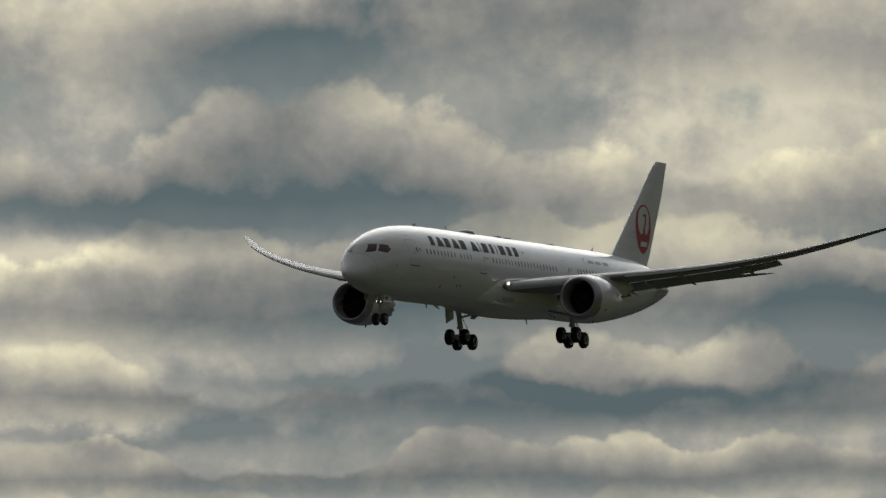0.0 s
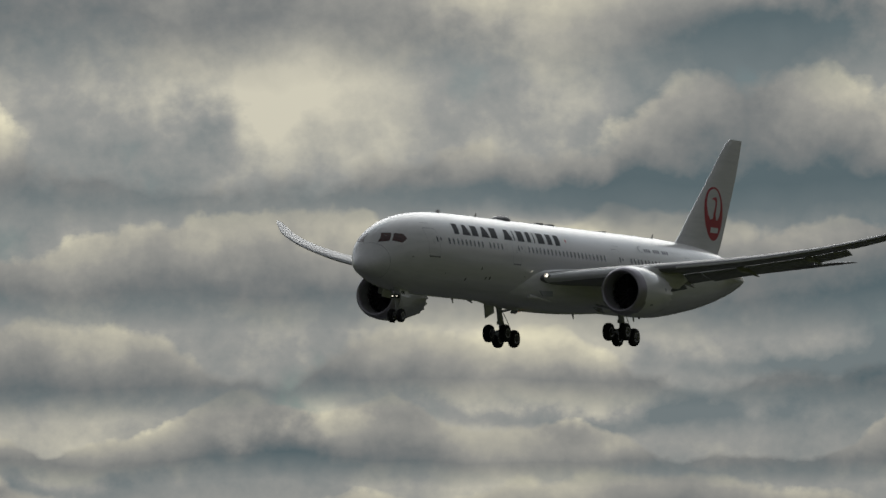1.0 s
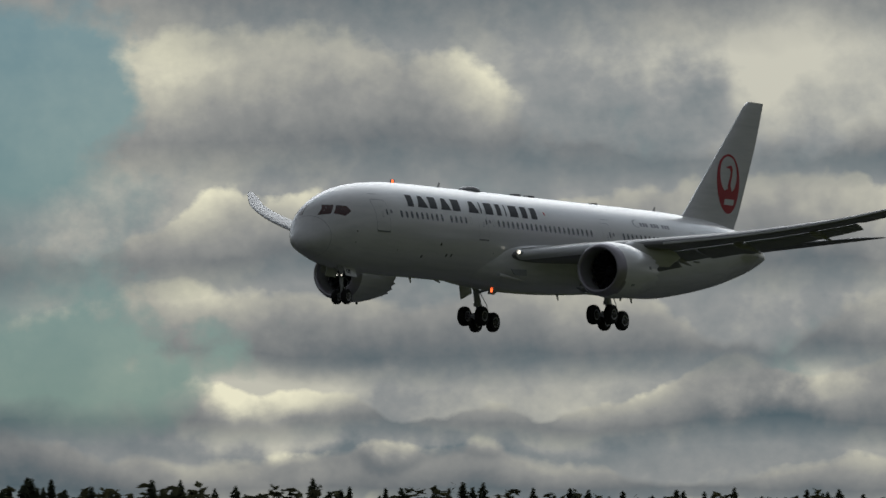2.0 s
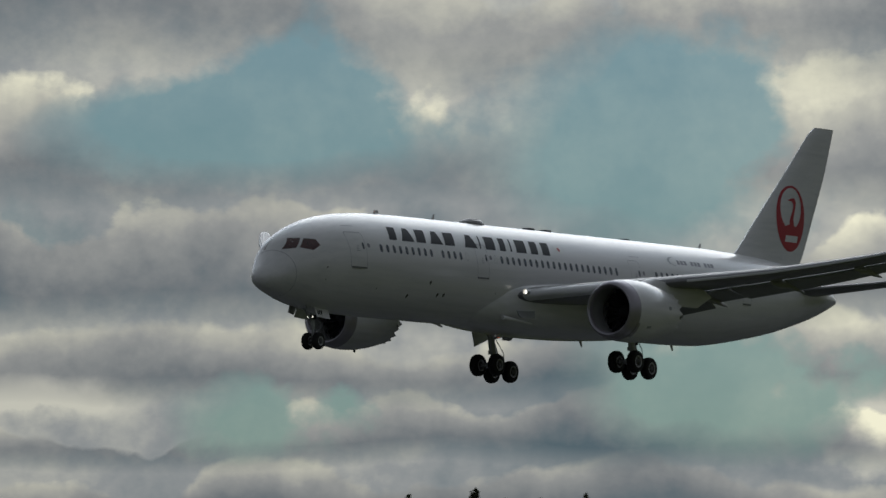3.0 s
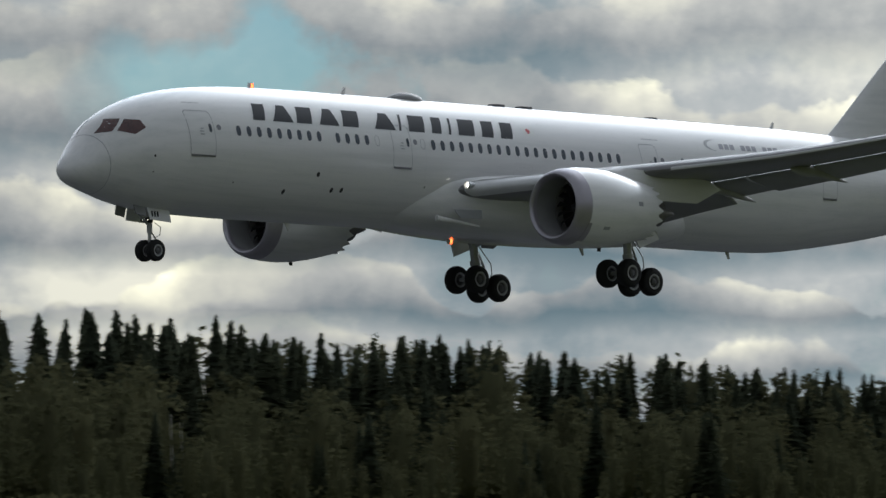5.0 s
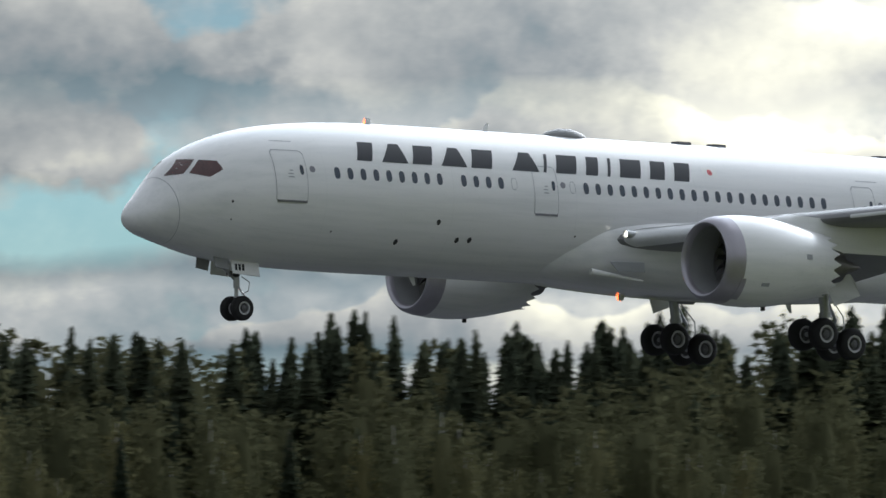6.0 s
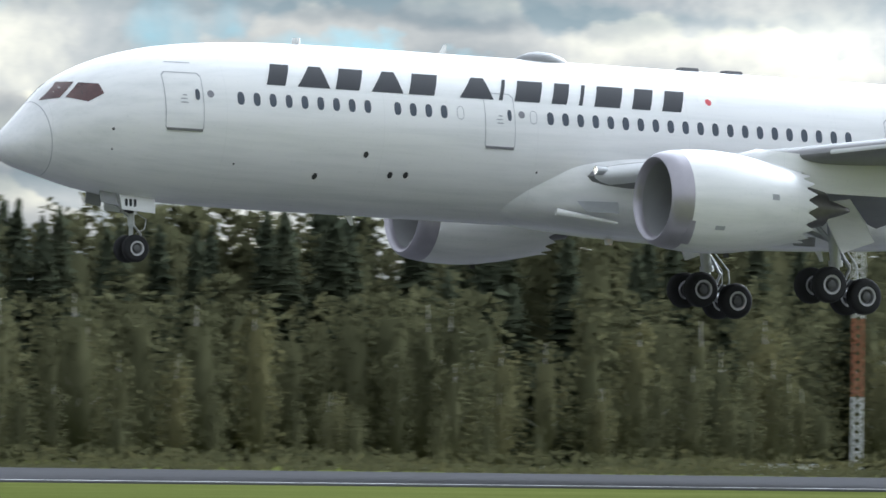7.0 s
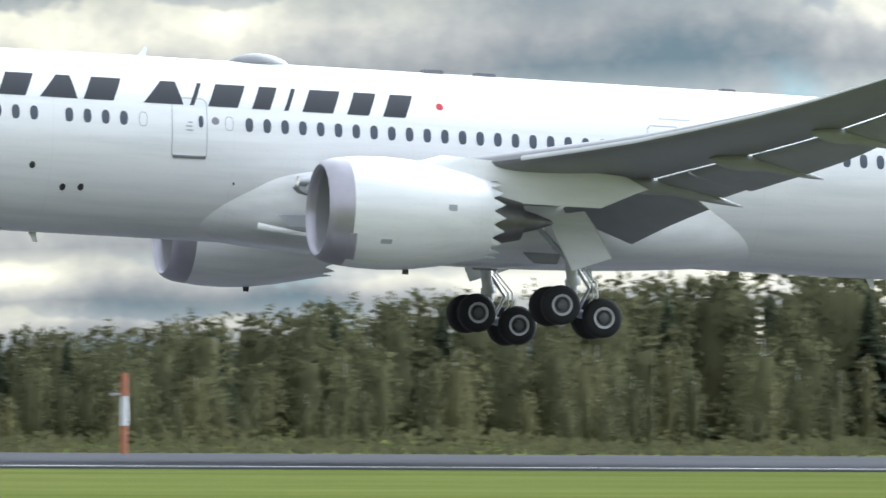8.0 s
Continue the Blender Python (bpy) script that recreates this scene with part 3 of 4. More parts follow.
def build_gear(ac):
    # main gear: a tilted four wheel truck on each side
    for side in (-1, 1):
        cx, cy, cz = 31.80, side * 4.9, -4.49
        tilt = radians(13.7)
        ends = []
        for k in (-1, 1):
            ax, az = cx + k * 0.745 * math.cos(tilt), cz - k * 0.745 * math.sin(tilt)
            ends.append((ax - X0, cy, az))
            for s in (-1, 1):
                build_wheel(ac, ax, cy + s * 0.66, az, 0.655, 0.50, s)
        bm = bmesh.new()
        rod(bm, ends[0], ends[1], 0.15, 0.15)
        for e in ends:
            rod(bm, (e[0], cy - 0.8, e[2]), (e[0], cy + 0.8, e[2]), 0.09)
        part("truck_beam", bm, CHROME, ac, "grey steel beam of the wheel truck")
        bm = bmesh.new()
        foot, head = Vector((cx - X0, cy, cz)), Vector((31.35 - X0, cy + side * 0.1, -1.3))
        rod(bm, foot, foot.lerp(head, 0.34), 0.13, 0.13, 16)
        rod(bm, foot.lerp(head, 0.30), head, 0.20, 0.23, 16)
        rod(bm, foot.lerp(head, 0.27), foot.lerp(head, 0.34), 0.26, 0.26, 16)
        strut = part("main_strut", bm, CHROME, ac, "grey steel main gear strut")
        bm = bmesh.new()
        # torque links, brake hoses and side brace
        knee = foot.lerp(head, 0.22) + Vector((0.55, 0, 0.1))
        for s in (-0.12, 0.12):
            rod(bm, foot + Vector((0.1, s, 0.12)), knee, 0.045)
            rod(bm, knee, foot.lerp(head, 0.46) + Vector((0.15, s, 0)), 0.045)
        for s in (-1, 1):
            pts = [foot.lerp(head, 0.55) + Vector((0.15, s * 0.2, 0)), foot + Vector((0.62, s * 0.25, 0.95)), foot + Vector((0.66, s * 0.28, 0.5)), foot + Vector((0.4, s * 0.3, 0.1))]
            for a, b in zip(pts, pts[1:]):
                rod(bm, a, b, 0.028, n=8)
        rod(bm, foot.lerp(head, 0.55), (31.6 - X0, side * 2.4, -2.2), 0.09)
        rod(bm, foot.lerp(head, 0.5), (29.8 - X0, cy, -1.2), 0.09)
        part("gear_brace", bm, CHROME, strut, "grey braces and hoses")
        # door on the strut, and the small hinged one at the belly
        bm = bmesh.new()
        y0 = side * 5.75
        plate(bm, [(30.45 - X0, y0, -1.42), (31.75 - X0, y0 - side * 0.1, -1.2), (32.35 - X0, y0 + side * 0.15, -2.1), (32.65 - X0, y0 + side * 0.2, -2.72), (31.3 - X0, y0 + side * 0.25, -3.2), (30.8 - X0, y0 + side * 0.1, -2.2)], 0.05)
        bmesh.ops.bevel(bm, geom=bm.edges[:], offset=0.012, segments=1, affect="EDGES")
        part("gear_door", bm, WHITE, strut, "white main gear door", smooth=False)
        bm = bmesh.new()
        plate(bm, [(30.4 - X0, side * 3.3, -2.55), (31.7 - X0, side * 3.3, -2.55), (31.5 - X0, side * 3.6, -2.88), (30.7 - X0, side * 3.6, -2.88)], 0.05)
        part("gear_door", bm, GREY_FLAP, strut, "grey hinged gear door", smooth=False)
    # nose gear
    x, z = 6.08, -4.24
    for s in (-1, 1):
        build_wheel(ac, x, s * 0.36, z, 0.49, 0.36, s)
    bm = bmesh.new()
    rod(bm, (x - X0, 0, z), (x - X0 - 0.05, 0, -3.29), 0.08, n=14)
    rod(bm, (x - X0 - 0.03, 0, -3.44), (x - X0 - 0.1, 0, -2.09), 0.125, n=14)
    rod(bm, (x - X0, -0.5, z), (x - X0, 0.5, z), 0.06)
    strut = part("nose_strut", bm, CHROME, ac, "grey steel nose gear strut")
    bm = bmesh.new()
    rod(bm, (x - X0 - 0.08, 0, -3.14), (x - X0 - 1.2, 0, -2.24), 0.06)
    rod(bm, (x - X0 + 0.08, 0.05, -4.04), (x - X0 + 0.38, 0, -3.74), 0.035)
    rod(bm, (x - X0 + 0.38, 0, -3.74), (x - X0 + 0.05, 0, -3.39), 0.035)
    pts = [Vector((x - X0 + 0.1, -0.15, -2.99)), Vector((x - X0 + 0.45, -0.2, -3.19)), Vector((x - X0 + 0.4, -0.2, -3.54)), Vector((x - X0 + 0.12, -0.1, -3.69))]
    for a, b in zip(pts, pts[1:]):
        rod(bm, a, b, 0.018, n=6)
    part("nose_brace", bm, CHROME, strut, "grey drag brace and hoses")
    for s in (-1, 1):
        bm = bmesh.new()
        plate(bm, [(5.24 - X0, s * 0.62, -2.31), (6.62 - X0, s * 0.62, -2.41), (6.60 - X0, s * 0.78, -2.99), (5.32 - X0, s * 0.78, -2.91)], 0.04)
        door = part("gear_door", bm, WHITE, strut, "white nose gear door with dark marks", smooth=False)
        for k in range(3):
            bm = bmesh.new()
            u = 5.44 + 0.17 * k
            y = s * 0.74
            plate(bm, [(u - X0, y + s * 0.01, -2.79), (u + 0.10 - X0, y + s * 0.01, -2.79), (u + 0.11 - X0, y - s * 0.04, -2.53), (u + 0.01 - X0, y - s * 0.04, -2.53)], 0.03)
            part("mark", bm, BLACK, door, smooth=False)
        bm = bmesh.new()
        plate(bm, [(4.5 - X0, s * 0.55, -2.24), (5.15 - X0, s * 0.58, -2.27), (5.15 - X0, s * 0.72, -2.79), (4.55 - X0, s * 0.68, -2.69)], 0.04)
        part("gear_door", bm, GREY_FLAP, strut, "small grey forward gear door", smooth=False)
        bm = bmesh.new()
        lathe(bm, [(0.16, 0.06), (0.0, 0.085), (-0.02, 0.08), (0.0, 0.07), (0.15, 0.05)], (x - X0 - 0.36, s * 0.17, -2.88), 14)
        part("lamp_hood", bm, DARK, strut)
        bm = bmesh.new()
        lathe(bm, [(0.08, 0.001), (0.085, 0.055), (0.10, 0.001)], (x - X0 - 0.36, s * 0.17, -2.88), 12)
        part("taxi_light", bm, LANDING, strut, "small bright lamp on the nose gear")
    bm = bmesh.new()
    slab(bm, (x - X0 - 0.22, -0.3, -3.01), (x - X0 - 0.08, 0.3, -2.77), 0.03)
    part("lamp_bracket", bm, DARK, strut)


BEACONS = [(12.2, 3.44), (25.0, -2.95)]  # station and height
beacons = []


def build_airliner():
    ac = tagged(new("airliner"), "white wide-body twin-jet airliner, wheels and flaps down, landing", "airplane")
    # hull
    bm = bmesh.new()
    rings = []
    for i in range(1, 111):
        s = 7.823 * i / 110 if i > 8 else 7.823 * 8 / 110 * (i / 8) ** 1.3
        x = NOSE + s * s
        top, bot, hw = catmull(HULL, s)
        c, h = (top + bot) / 2, (top - bot) / 2
        rings.append([(x - X0, hw * math.cos(2 * math.pi * k / 72), c + h * math.sin(2 * math.pi * k / 72)) for k in range(72)])
    loft(bm, rings)
    body = part("fuselage", bm, WHITE, ac, "glossy white fuselage")
    # belly fairing round the wing roots
    bm = bmesh.new()
    rings = []
    for i in range(33):
        s = i / 32
        x = 19.2 + 20.2 * s
        k = max(math.sin(math.pi * s), 0.0) ** 0.55
        w, dz, up = 1.6 + 1.95 * k, 2.35 + 0.72 * k, 0.5 + 0.75 * k
        ring = []
        for a in range(48):
            t = 2 * math.pi * a / 48
            c, sn = math.cos(t), math.sin(t)
            e = 0.72
            yy = math.copysign(abs(c) ** e, c) * w
            zz = math.copysign(abs(sn) ** e, sn)
            ring.append((x - X0, yy, -0.8 + (zz * up if zz > 0 else zz * (dz - 0.9))))
        rings.append(ring)
    loft(bm, rings)
    part("belly_fairing", bm, WHITE, ac, "white belly fairing between the wings")
    for side in (-1, 1):
        # cabin windows
        rows = [8.84 + 0.614 * k for k in range(9)] + [14.93 + 0.613 * k for k in range(4)] + [21.01 + 0.6065 * k for k in range(21)] + [37.5 + 0.592 * k for k in range(16)]
        for x in rows:
            decal("cabin_window", [oval(x, 1.14, 0.27, 0.47)], GLASS, body, side, 0.006, step=0.2)
        for x in (17.42, 20.33):
            decal("blanked_window", ribbon(oval(x, 1.14, 0.29, 0.49), 0.025), SEAL, body, side, 0.006, step=0.2, label="faint outline of a blanked window")
        # doors: raised seam, sill and a small window
        for x1, x2, z1, z2 in ((6.02, 7.44, -0.09, 1.96), (18.39, 19.59, -0.03, 1.94), (34.7, 35.85, -0.03, 1.94), (47.3, 48.4, -0.03, 1.94)):
            seam = [(x1 + 0.06, z1), (x2 - 0.06, z1), (x2, z1 + 0.08), (x2, z2 - 0.12), (x2 - 0.12, z2), (x1 + 0.12, z2), (x1, z2 - 0.12), (x1, z1 + 0.08)]
            door = decal("cabin_door", [[(x1 + 0.04, z1 + 0.04), (x2 - 0.04, z1 + 0.04), (x2 - 0.04, z2 - 0.05), (x1 + 0.04, z2 - 0.05)]], WHITE, body, side, 0.004, 0.0, label="white cabin door with a grey seam")
            decal("seam", ribbon(seam, 0.04), SEAL, door, side, 0.008)
            decal("sill", [[(x1 + 0.06, z1 - 0.03), (x2 - 0.04, z1 - 0.03), (x2 - 0.04, z1 + 0.06), (x1 + 0.06, z1 + 0.06)]], SILL, door, side, 0.010, 0.03)
            decal("door_window", [oval(x2 - 0.22, z2 - 0.78, 0.17, 0.40)], GLASS, door, side, 0.014)
            mx = (x1 + x2) / 2
            decal("handle_panel", [oval(mx - 0.02, z2 - 0.95, 0.26, 0.05, 8), oval(mx, z2 - 1.08, 0.3, 0.05, 8), oval(mx + 0.02, z2 - 0.82, 0.18, 0.05, 8)], SEAL, door, side, 0.014)
            decal("round_mark", [oval(x2 + 0.27, z2 - 0.73, 0.26, 0.26, 14, 2.0)], SILL, body, side, 0.007, label="small grey round mark beside the door")
        # dark vents on the lower side
        for x, z, w in ((12.0, -1.41, 0.2), (13.78, -0.56, 0.2), (14.89, -1.21, 0.2), (15.5, -1.18, 0.2), (4.19, -0.19, 0.1), (4.23, -0.89, 0.06), (8.78, -1.16, 0.07), (20.6, -0.8, 0.08)):
            decal("vent", [oval(x, z, w, w * 1.15, 12, 2.0)], DARK, body, side, 0.006, label="small dark vent")
        # company marking: dark slanted plain blocks in place of the letters, and a red disc on white
        z1, z2, lean = 1.69, 2.46, 0.34
        widths = [(0.95, "s"), (1.20, "w"), (1.15, "s"), (1.20, "w"), (1.22, "s"), None, (1.28, "w"), (0.42, "s"), (1.22, "s"), (0.85, "s"), (0.42, "s"), (1.25, "s"), (0.98, "s"), (1.0, "s")]
        total = sum(w[0] if w else 0.5 for w in widths) + 0.16 * (len(widths) - 1)
        k = 16.95 / total
        x = 9.89
        for w in widths:
            if w is None:
                x += 0.5 * k
                continue
            ww = w[0] * k
            lean_k = lean if side < 0 else -lean
            if w[1] == "w":
                shape = [[(x, z1), (x + ww * 0.98, z1), (x + ww * 0.76 + lean_k * 0.3, z2), (x + ww * 0.40 + lean_k * 0.3, z2)]]
            else:
                shape = [[(x, z1), (x + ww - lean * 0.9, z1), (x + ww - lean * 0.9 + lean_k, z2), (x + lean_k, z2)]]
            decal("marking_block", shape, BLACK, body, side, 0.010, step=0.11, label="dark slanted marking block")
            x += ww + 0.16 * k
        decal("flag_field", [[(27.22, 1.93), (27.95, 1.93), (27.95, 2.33), (27.22, 2.33)]], WHITE_PLAIN, body, side, 0.007)
        decal("flag_disc", [oval(27.58, 2.13, 0.25, 0.24, 16, 2.0)], RED, body, side, 0.012, label="small red disc")
        # aft slogan: bars and a thin swoosh
        for k in range(11):
            if k not in (3, 7):
                decal("marking_bar", [[(40.35 + 0.38 * k, 1.98), (40.65 + 0.38 * k, 1.98), (40.70 + 0.38 * k, 2.24), (40.40 + 0.38 * k, 2.24)]], SILL, body, side, 0.008)
        arc = [(39.38 + 0.75 * (1 - math.cos(a)) / 1.0, 2.15 + 0.28 * math.sin(a)) for a in [radians(d) for d in range(-80, 81, 20)]]
        arc2 = [(p[0] + 0.09 + 0.03 * i, p[1] * 0.94 + 0.136) for i, p in enumerate(arc)]
        decal("swoosh", [[arc[i], arc[i + 1], arc2[i + 1], arc2[i]] for i in range(8)], SEAL, body, side, 0.008)
        # cockpit panes
        for pane in ([(2.06, 0.74), (2.53, 0.83), (3.12, 1.43), (2.70, 1.42)], [(2.70, 0.86), (3.23, 1.41), (3.83, 1.39), (3.94, 1.05), (3.37, 0.73)]):
            decal("cockpit_window", [pane], COCKPIT, body, side, 0.012, step=0.07, label="dark red-tinted cockpit window")
        # service hatches over the wing and along the crown
        for x1, x2, z in ((35.15, 36.25, 2.16), (6.3, 7.2, 2.3)):
            decal("hatch_line", [[(x1, z), (x2, z), (x2, z + 0.035), (x1, z + 0.035)]], SEAL, body, side, 0.007)
        build_wing(ac, side)
        build_engine(ac, side)
    # radome seam
    bm = bmesh.new()
    ring = []
    for dx, off in ((0.0, 0.006), (0.022, 0.006)):
        r = []
        for k in range(64):
            a = 2 * math.pi * k / 64
            xx = 2.14 + dx - 0.22 * math.sin(a)
            top, bot, hw = hull(xx)
            c, h = (top + bot) / 2, (top - bot) / 2
            r.append((xx - X0, (hw + off) * math.cos(a), c + (h + off) * math.sin(a)))
        ring.append(r)
    loft(bm, ring, cap=False)
    part("radome_seam", bm, SEAL, body, "thin grey seam round the nose")
    # aerials along the crown and belly
    bm = bmesh.new()
    rings = []
    for i in range(17):
        s = i / 16
        k = math.sin(math.pi * s) ** 0.6
        rings.append([(20.95 + 2.05 * s - X0, (0.05 + 0.62 * k) * math.cos(2 * math.pi * j / 20), 3.36 + 0.34 * k * math.sin(2 * math.pi * j / 20)) for j in range(20)])
    loft(bm, rings)
    part("antenna_dome", bm, GREY_FLAP, body, "low grey antenna dome")
    for x1, x2, h in ((27.6, 28.3, 0.11), (29.4, 30.1, 0.10), (38.0, 38.5, 0.07)):
        bm = bmesh.new()
        slab(bm, (x1 - X0, -0.25, 3.30), (x2 - X0, 0.25, 3.38 + h), 0.03)
        part("antenna_plate", bm, SILL, body, "low dark antenna plate")
    for x, z, s in ((17.95, 3.34, 1), (46.5, 3.30, 1), (14.5, -2.58, -1), (33.6, -2.85, -1), (43.5, -2.58, -1)):
        bm = bmesh.new()
        plate(bm, [(x - 0.12 - X0, 0, z), (x + 0.16 - X0, 0, z), (x + 0.24 - X0, 0, z + 0.36 * s), (x + 0.12 - X0, 0, z + 0.38 * s)], 0.03)
        part("blade_antenna", bm, WHITE_PLAIN, body, "thin white blade antenna", smooth=False)
    # flashing beacons: a red lamp; an added hood, open to one side, makes it blink
    for x, z in BEACONS:
        bm = bmesh.new()
        rings = [[(0.16 * math.cos(radians(a)) * (1 - 0.25 * q * q), 0.16 * math.sin(radians(a)) * (1 - 0.25 * q * q), 0.16 * q) for a in range(28, 333, 16)] for q in (-0.9, 0.0, 0.9)]
        loft(bm, rings, cap=False, closed=False)
        hood = part("beacon", bm, WHITE_PLAIN, ac, "small red flashing beacon in an added turning hood")
        hood.matrix_basis = pose(x - X0, 0, z)
        bm = bmesh.new()
        bmesh.ops.create_uvsphere(bm, u_segments=14, v_segments=8, radius=0.12)
        part("beacon_lamp", bm, BEACON, hood, "glowing red lamp")
        beacons.append(hood)
    build_tail(ac)
    build_gear(ac)
    # ram air inlets in the fairing
    for side in (-1, 1):
        bm = bmesh.new()
        plate(bm, [(22.0 - X0, side * 3.22, -1.75), (23.5 - X0, side * 3.50, -1.72), (23.6 - X0, side * 3.44, -2.12), (22.4 - X0, side * 3.24, -2.12)], 0.05)
        part("air_inlet", bm, SEAL, body, "grey air inlet flap", smooth=False)
        bm = bmesh.new()
        rod(bm, (21.5 - X0, side * 2.6, -2.15), (23.7 - X0, side * 3.15, -2.45), 0.14, 0.05, 12)
        part("air_scoop", bm, WHITE_PLAIN, body, "small white air scoop")
    return ac


airliner = build_airliner()


# ---- ground and runway ----
def ground_material():
    def build(g):
        co = g.node("ShaderNodeTexCoord").outputs["Object"]
        st = g.node("ShaderNodeMapping", {"Vector": co, "Scale": (0.25, 1.0, 1.0)}).outputs[0]
        n1, n2, n3 = g.noise(st, 0.06, 4.0), g.noise(st, 0.9, 5.0, 0.65), g.noise(co, 9.0, 4.0, 0.7)
        v = g.math("ADD", g.math("ADD", g.math("MULTIPLY", n1, 0.45), g.math("MULTIPLY", n2, 0.35)), g.math("MULTIPLY", n3, 0.2))
        col = g.ramp(v, [(0.34, (0.066, 0.085, 0.020)), (0.5, (0.100, 0.117, 0.034)), (0.66, (0.152, 0.156, 0.054))])
        return principled(g, col, 0.95, 0.0, n3, 0.6, 0.08, spec=0.0)
    return material("mown_grass", build)


def asphalt_material():
    def build(g):
        co = g.node("ShaderNodeTexCoord").outputs["Object"]
        st = g.node("ShaderNodeMapping", {"Vector": co, "Scale": (0.02, 0.6, 1.0)}).outputs[0]
        n1, n2, n3 = g.noise(st, 1.0, 4.0), g.noise(co, 0.4, 4.0), g.noise(co, 30.0, 3.0, 0.7)
        v = g.math("ADD", g.math("ADD", g.math("MULTIPLY", n1, 0.5), g.math("MULTIPLY", n2, 0.3)), g.math("MULTIPLY", n3, 0.2))
        col = g.ramp(v, [(0.35, (0.060, 0.061, 0.066)), (0.65, (0.105, 0.106, 0.112))])
        return principled(g, col, 0.85, 0.0, n3, 0.4, 0.01, spec=0.0)
    return material("runway_asphalt", build)


GRASS, ASPHALT = ground_material(), asphalt_material()
bm = bmesh.new()
bmesh.ops.create_circle(bm, cap_ends=True, segments=64, radius=4800)
ground = tagged(part("ground", bm, GRASS, smooth=False), "flat mown grass beside the runway", "grass", kind="structure")
bm = bmesh.new()
slab(bm, (-1800, 290.5, -0.3), (2600, 374, 0.05), 0)
runway = tagged(part("runway", bm, ASPHALT, smooth=False), "grey asphalt runway with a white edge line", "runway", kind="structure")
bm = bmesh.new()
slab(bm, (-1800, 296.2, 0.0), (2600, 297.1, 0.056), 0)
part("edge_line", bm, WHITE_PLAIN, runway, "white painted edge line", smooth=False)


# ---- masts, shelter and fence ----
ORANGE = plain("mast_orange", (0.36, 0.125, 0.06), 0.6, 0.0, 0.2, 2.0)
OFFWHITE = plain("mast_white", (0.62, 0.63, 0.62), 0.55, 0.0, 0.15, 2.0)
GALV = plain("galvanised_steel", (0.40, 0.42, 0.44), 0.5, 0.4, 0.15, 3.0)


def lattice_mast(x, y, bands, w, label, head):
    """A three legged lattice mast painted in bands; bands: heights at which the colour changes, from the foot."""
    mast = tagged(new("lattice_mast"), label, "mast", "lattice masts")
    mast.location = (x, y, 0)
    for k, (z1, z2) in enumerate(zip(bands, bands[1:])):
        bm = bmesh.new()
        legs = [Vector((w / 2 * math.cos(a), w / 2 * math.sin(a), 0)) for a in (radians(30), radians(150), radians(270))]
        for p in legs:
            rod(bm, p + Vector((0, 0, z1)), p + Vector((0, 0, z2)), 0.038, n=8)
        n = max(2, round((z2 - z1) / 0.42))
        for i in range(n):
            a, b = z1 + (z2 - z1) * i / n, z1 + (z2 - z1) * (i + 1) / n
            for j in range(3):
                p, q = legs[j], legs[(j + 1) % 3]
                rod(bm, p + Vector((0, 0, a)), q + Vector((0, 0, b)), 0.024, n=6)
                rod(bm, q + Vector((0, 0, a)), p + Vector((0, 0, b)), 0.024, n=6)
        part("mast_section", bm, OFFWHITE if k % 2 == (0 if head == "bare" else 1) else ORANGE, mast)
    top = bands[-1]
    if head == "platform":
        bm = bmesh.new()
        slab(bm, (-0.75, -0.5, top), (0.75, 0.5, top + 0.06))
        deck = part("platform", bm, GALV, mast, "galvanised platform with a railing")
        for px, py in itertools.product((-0.75, 0, 0.75), (-0.5, 0.5)):
            bm = bmesh.new()
            rod(bm, (px, py, top), (px, py, top + 0.95), 0.03, n=6)
            part("rail_post", bm, GALV, deck)
        for h in (0.45, 0.95):
            for a, b in (((-0.75, -0.5), (0.75, -0.5)), ((-0.75, 0.5), (0.75, 0.5)), ((-0.75, -0.5), (-0.75, 0.5)), ((0.75, -0.5), (0.75, 0.5))):
                bm = bmesh.new()
                rod(bm, (*a, top + h), (*b, top + h), 0.028, n=6)
                part("rail", bm, GALV, deck)
        for px in (-0.85, -0.28, 0.28, 0.85):
            bm = bmesh.new()
            slab(bm, (px - 0.16, -0.68, top + 0.32), (px + 0.16, -0.54, top + 0.72), 0.03)
            part("floodlight", bm, GALV, deck)
        for px in (-0.4, 0.1, 0.5):
            bm = bmesh.new()
            lathe_z(bm, [(top + 0.95, 0.02), (top + 0.97, 0.09), (top + 1.1, 0.09), (top + 1.18, 0.02)], (px, 0))
            part("obstruction_lamp", bm, ORANGE, deck, "small red obstruction lamp")
    else:
        bm = bmesh.new()
        for z in (top - 3.0, top - 2.1, top - 1.2, top - 0.3):
            rod(bm, (-0.45, -0.3, z), (0.45, -0.3, z), 0.05, n=8)
            slab(bm, (-0.45, -0.42, z - 0.16), (0.45, -0.34, z + 0.16), 0.02)
        part("antenna_panel", bm, GALV, mast, "pale antenna panels")
    return mast


def lathe_z(bm, prof, at, n=16):
    loft(bm, [[(at[0] + r * math.cos(2 * math.pi * i / n), at[1] + r * math.sin(2 * math.pi * i / n), z) for i in range(n)] for z, r in prof])


lattice_mast(230.3, 400.0, [0.0, 3.7, 7.4, 11.1, 14.0], 0.60, "tall red and white lattice mast with antennas", "bare")
lattice_mast(239.8, 400.0, [0.0, 2.75, 4.8, 6.75, 8.75, 10.1, 10.9], 0.48, "red and white lattice mast with a lamp platform", "platform")

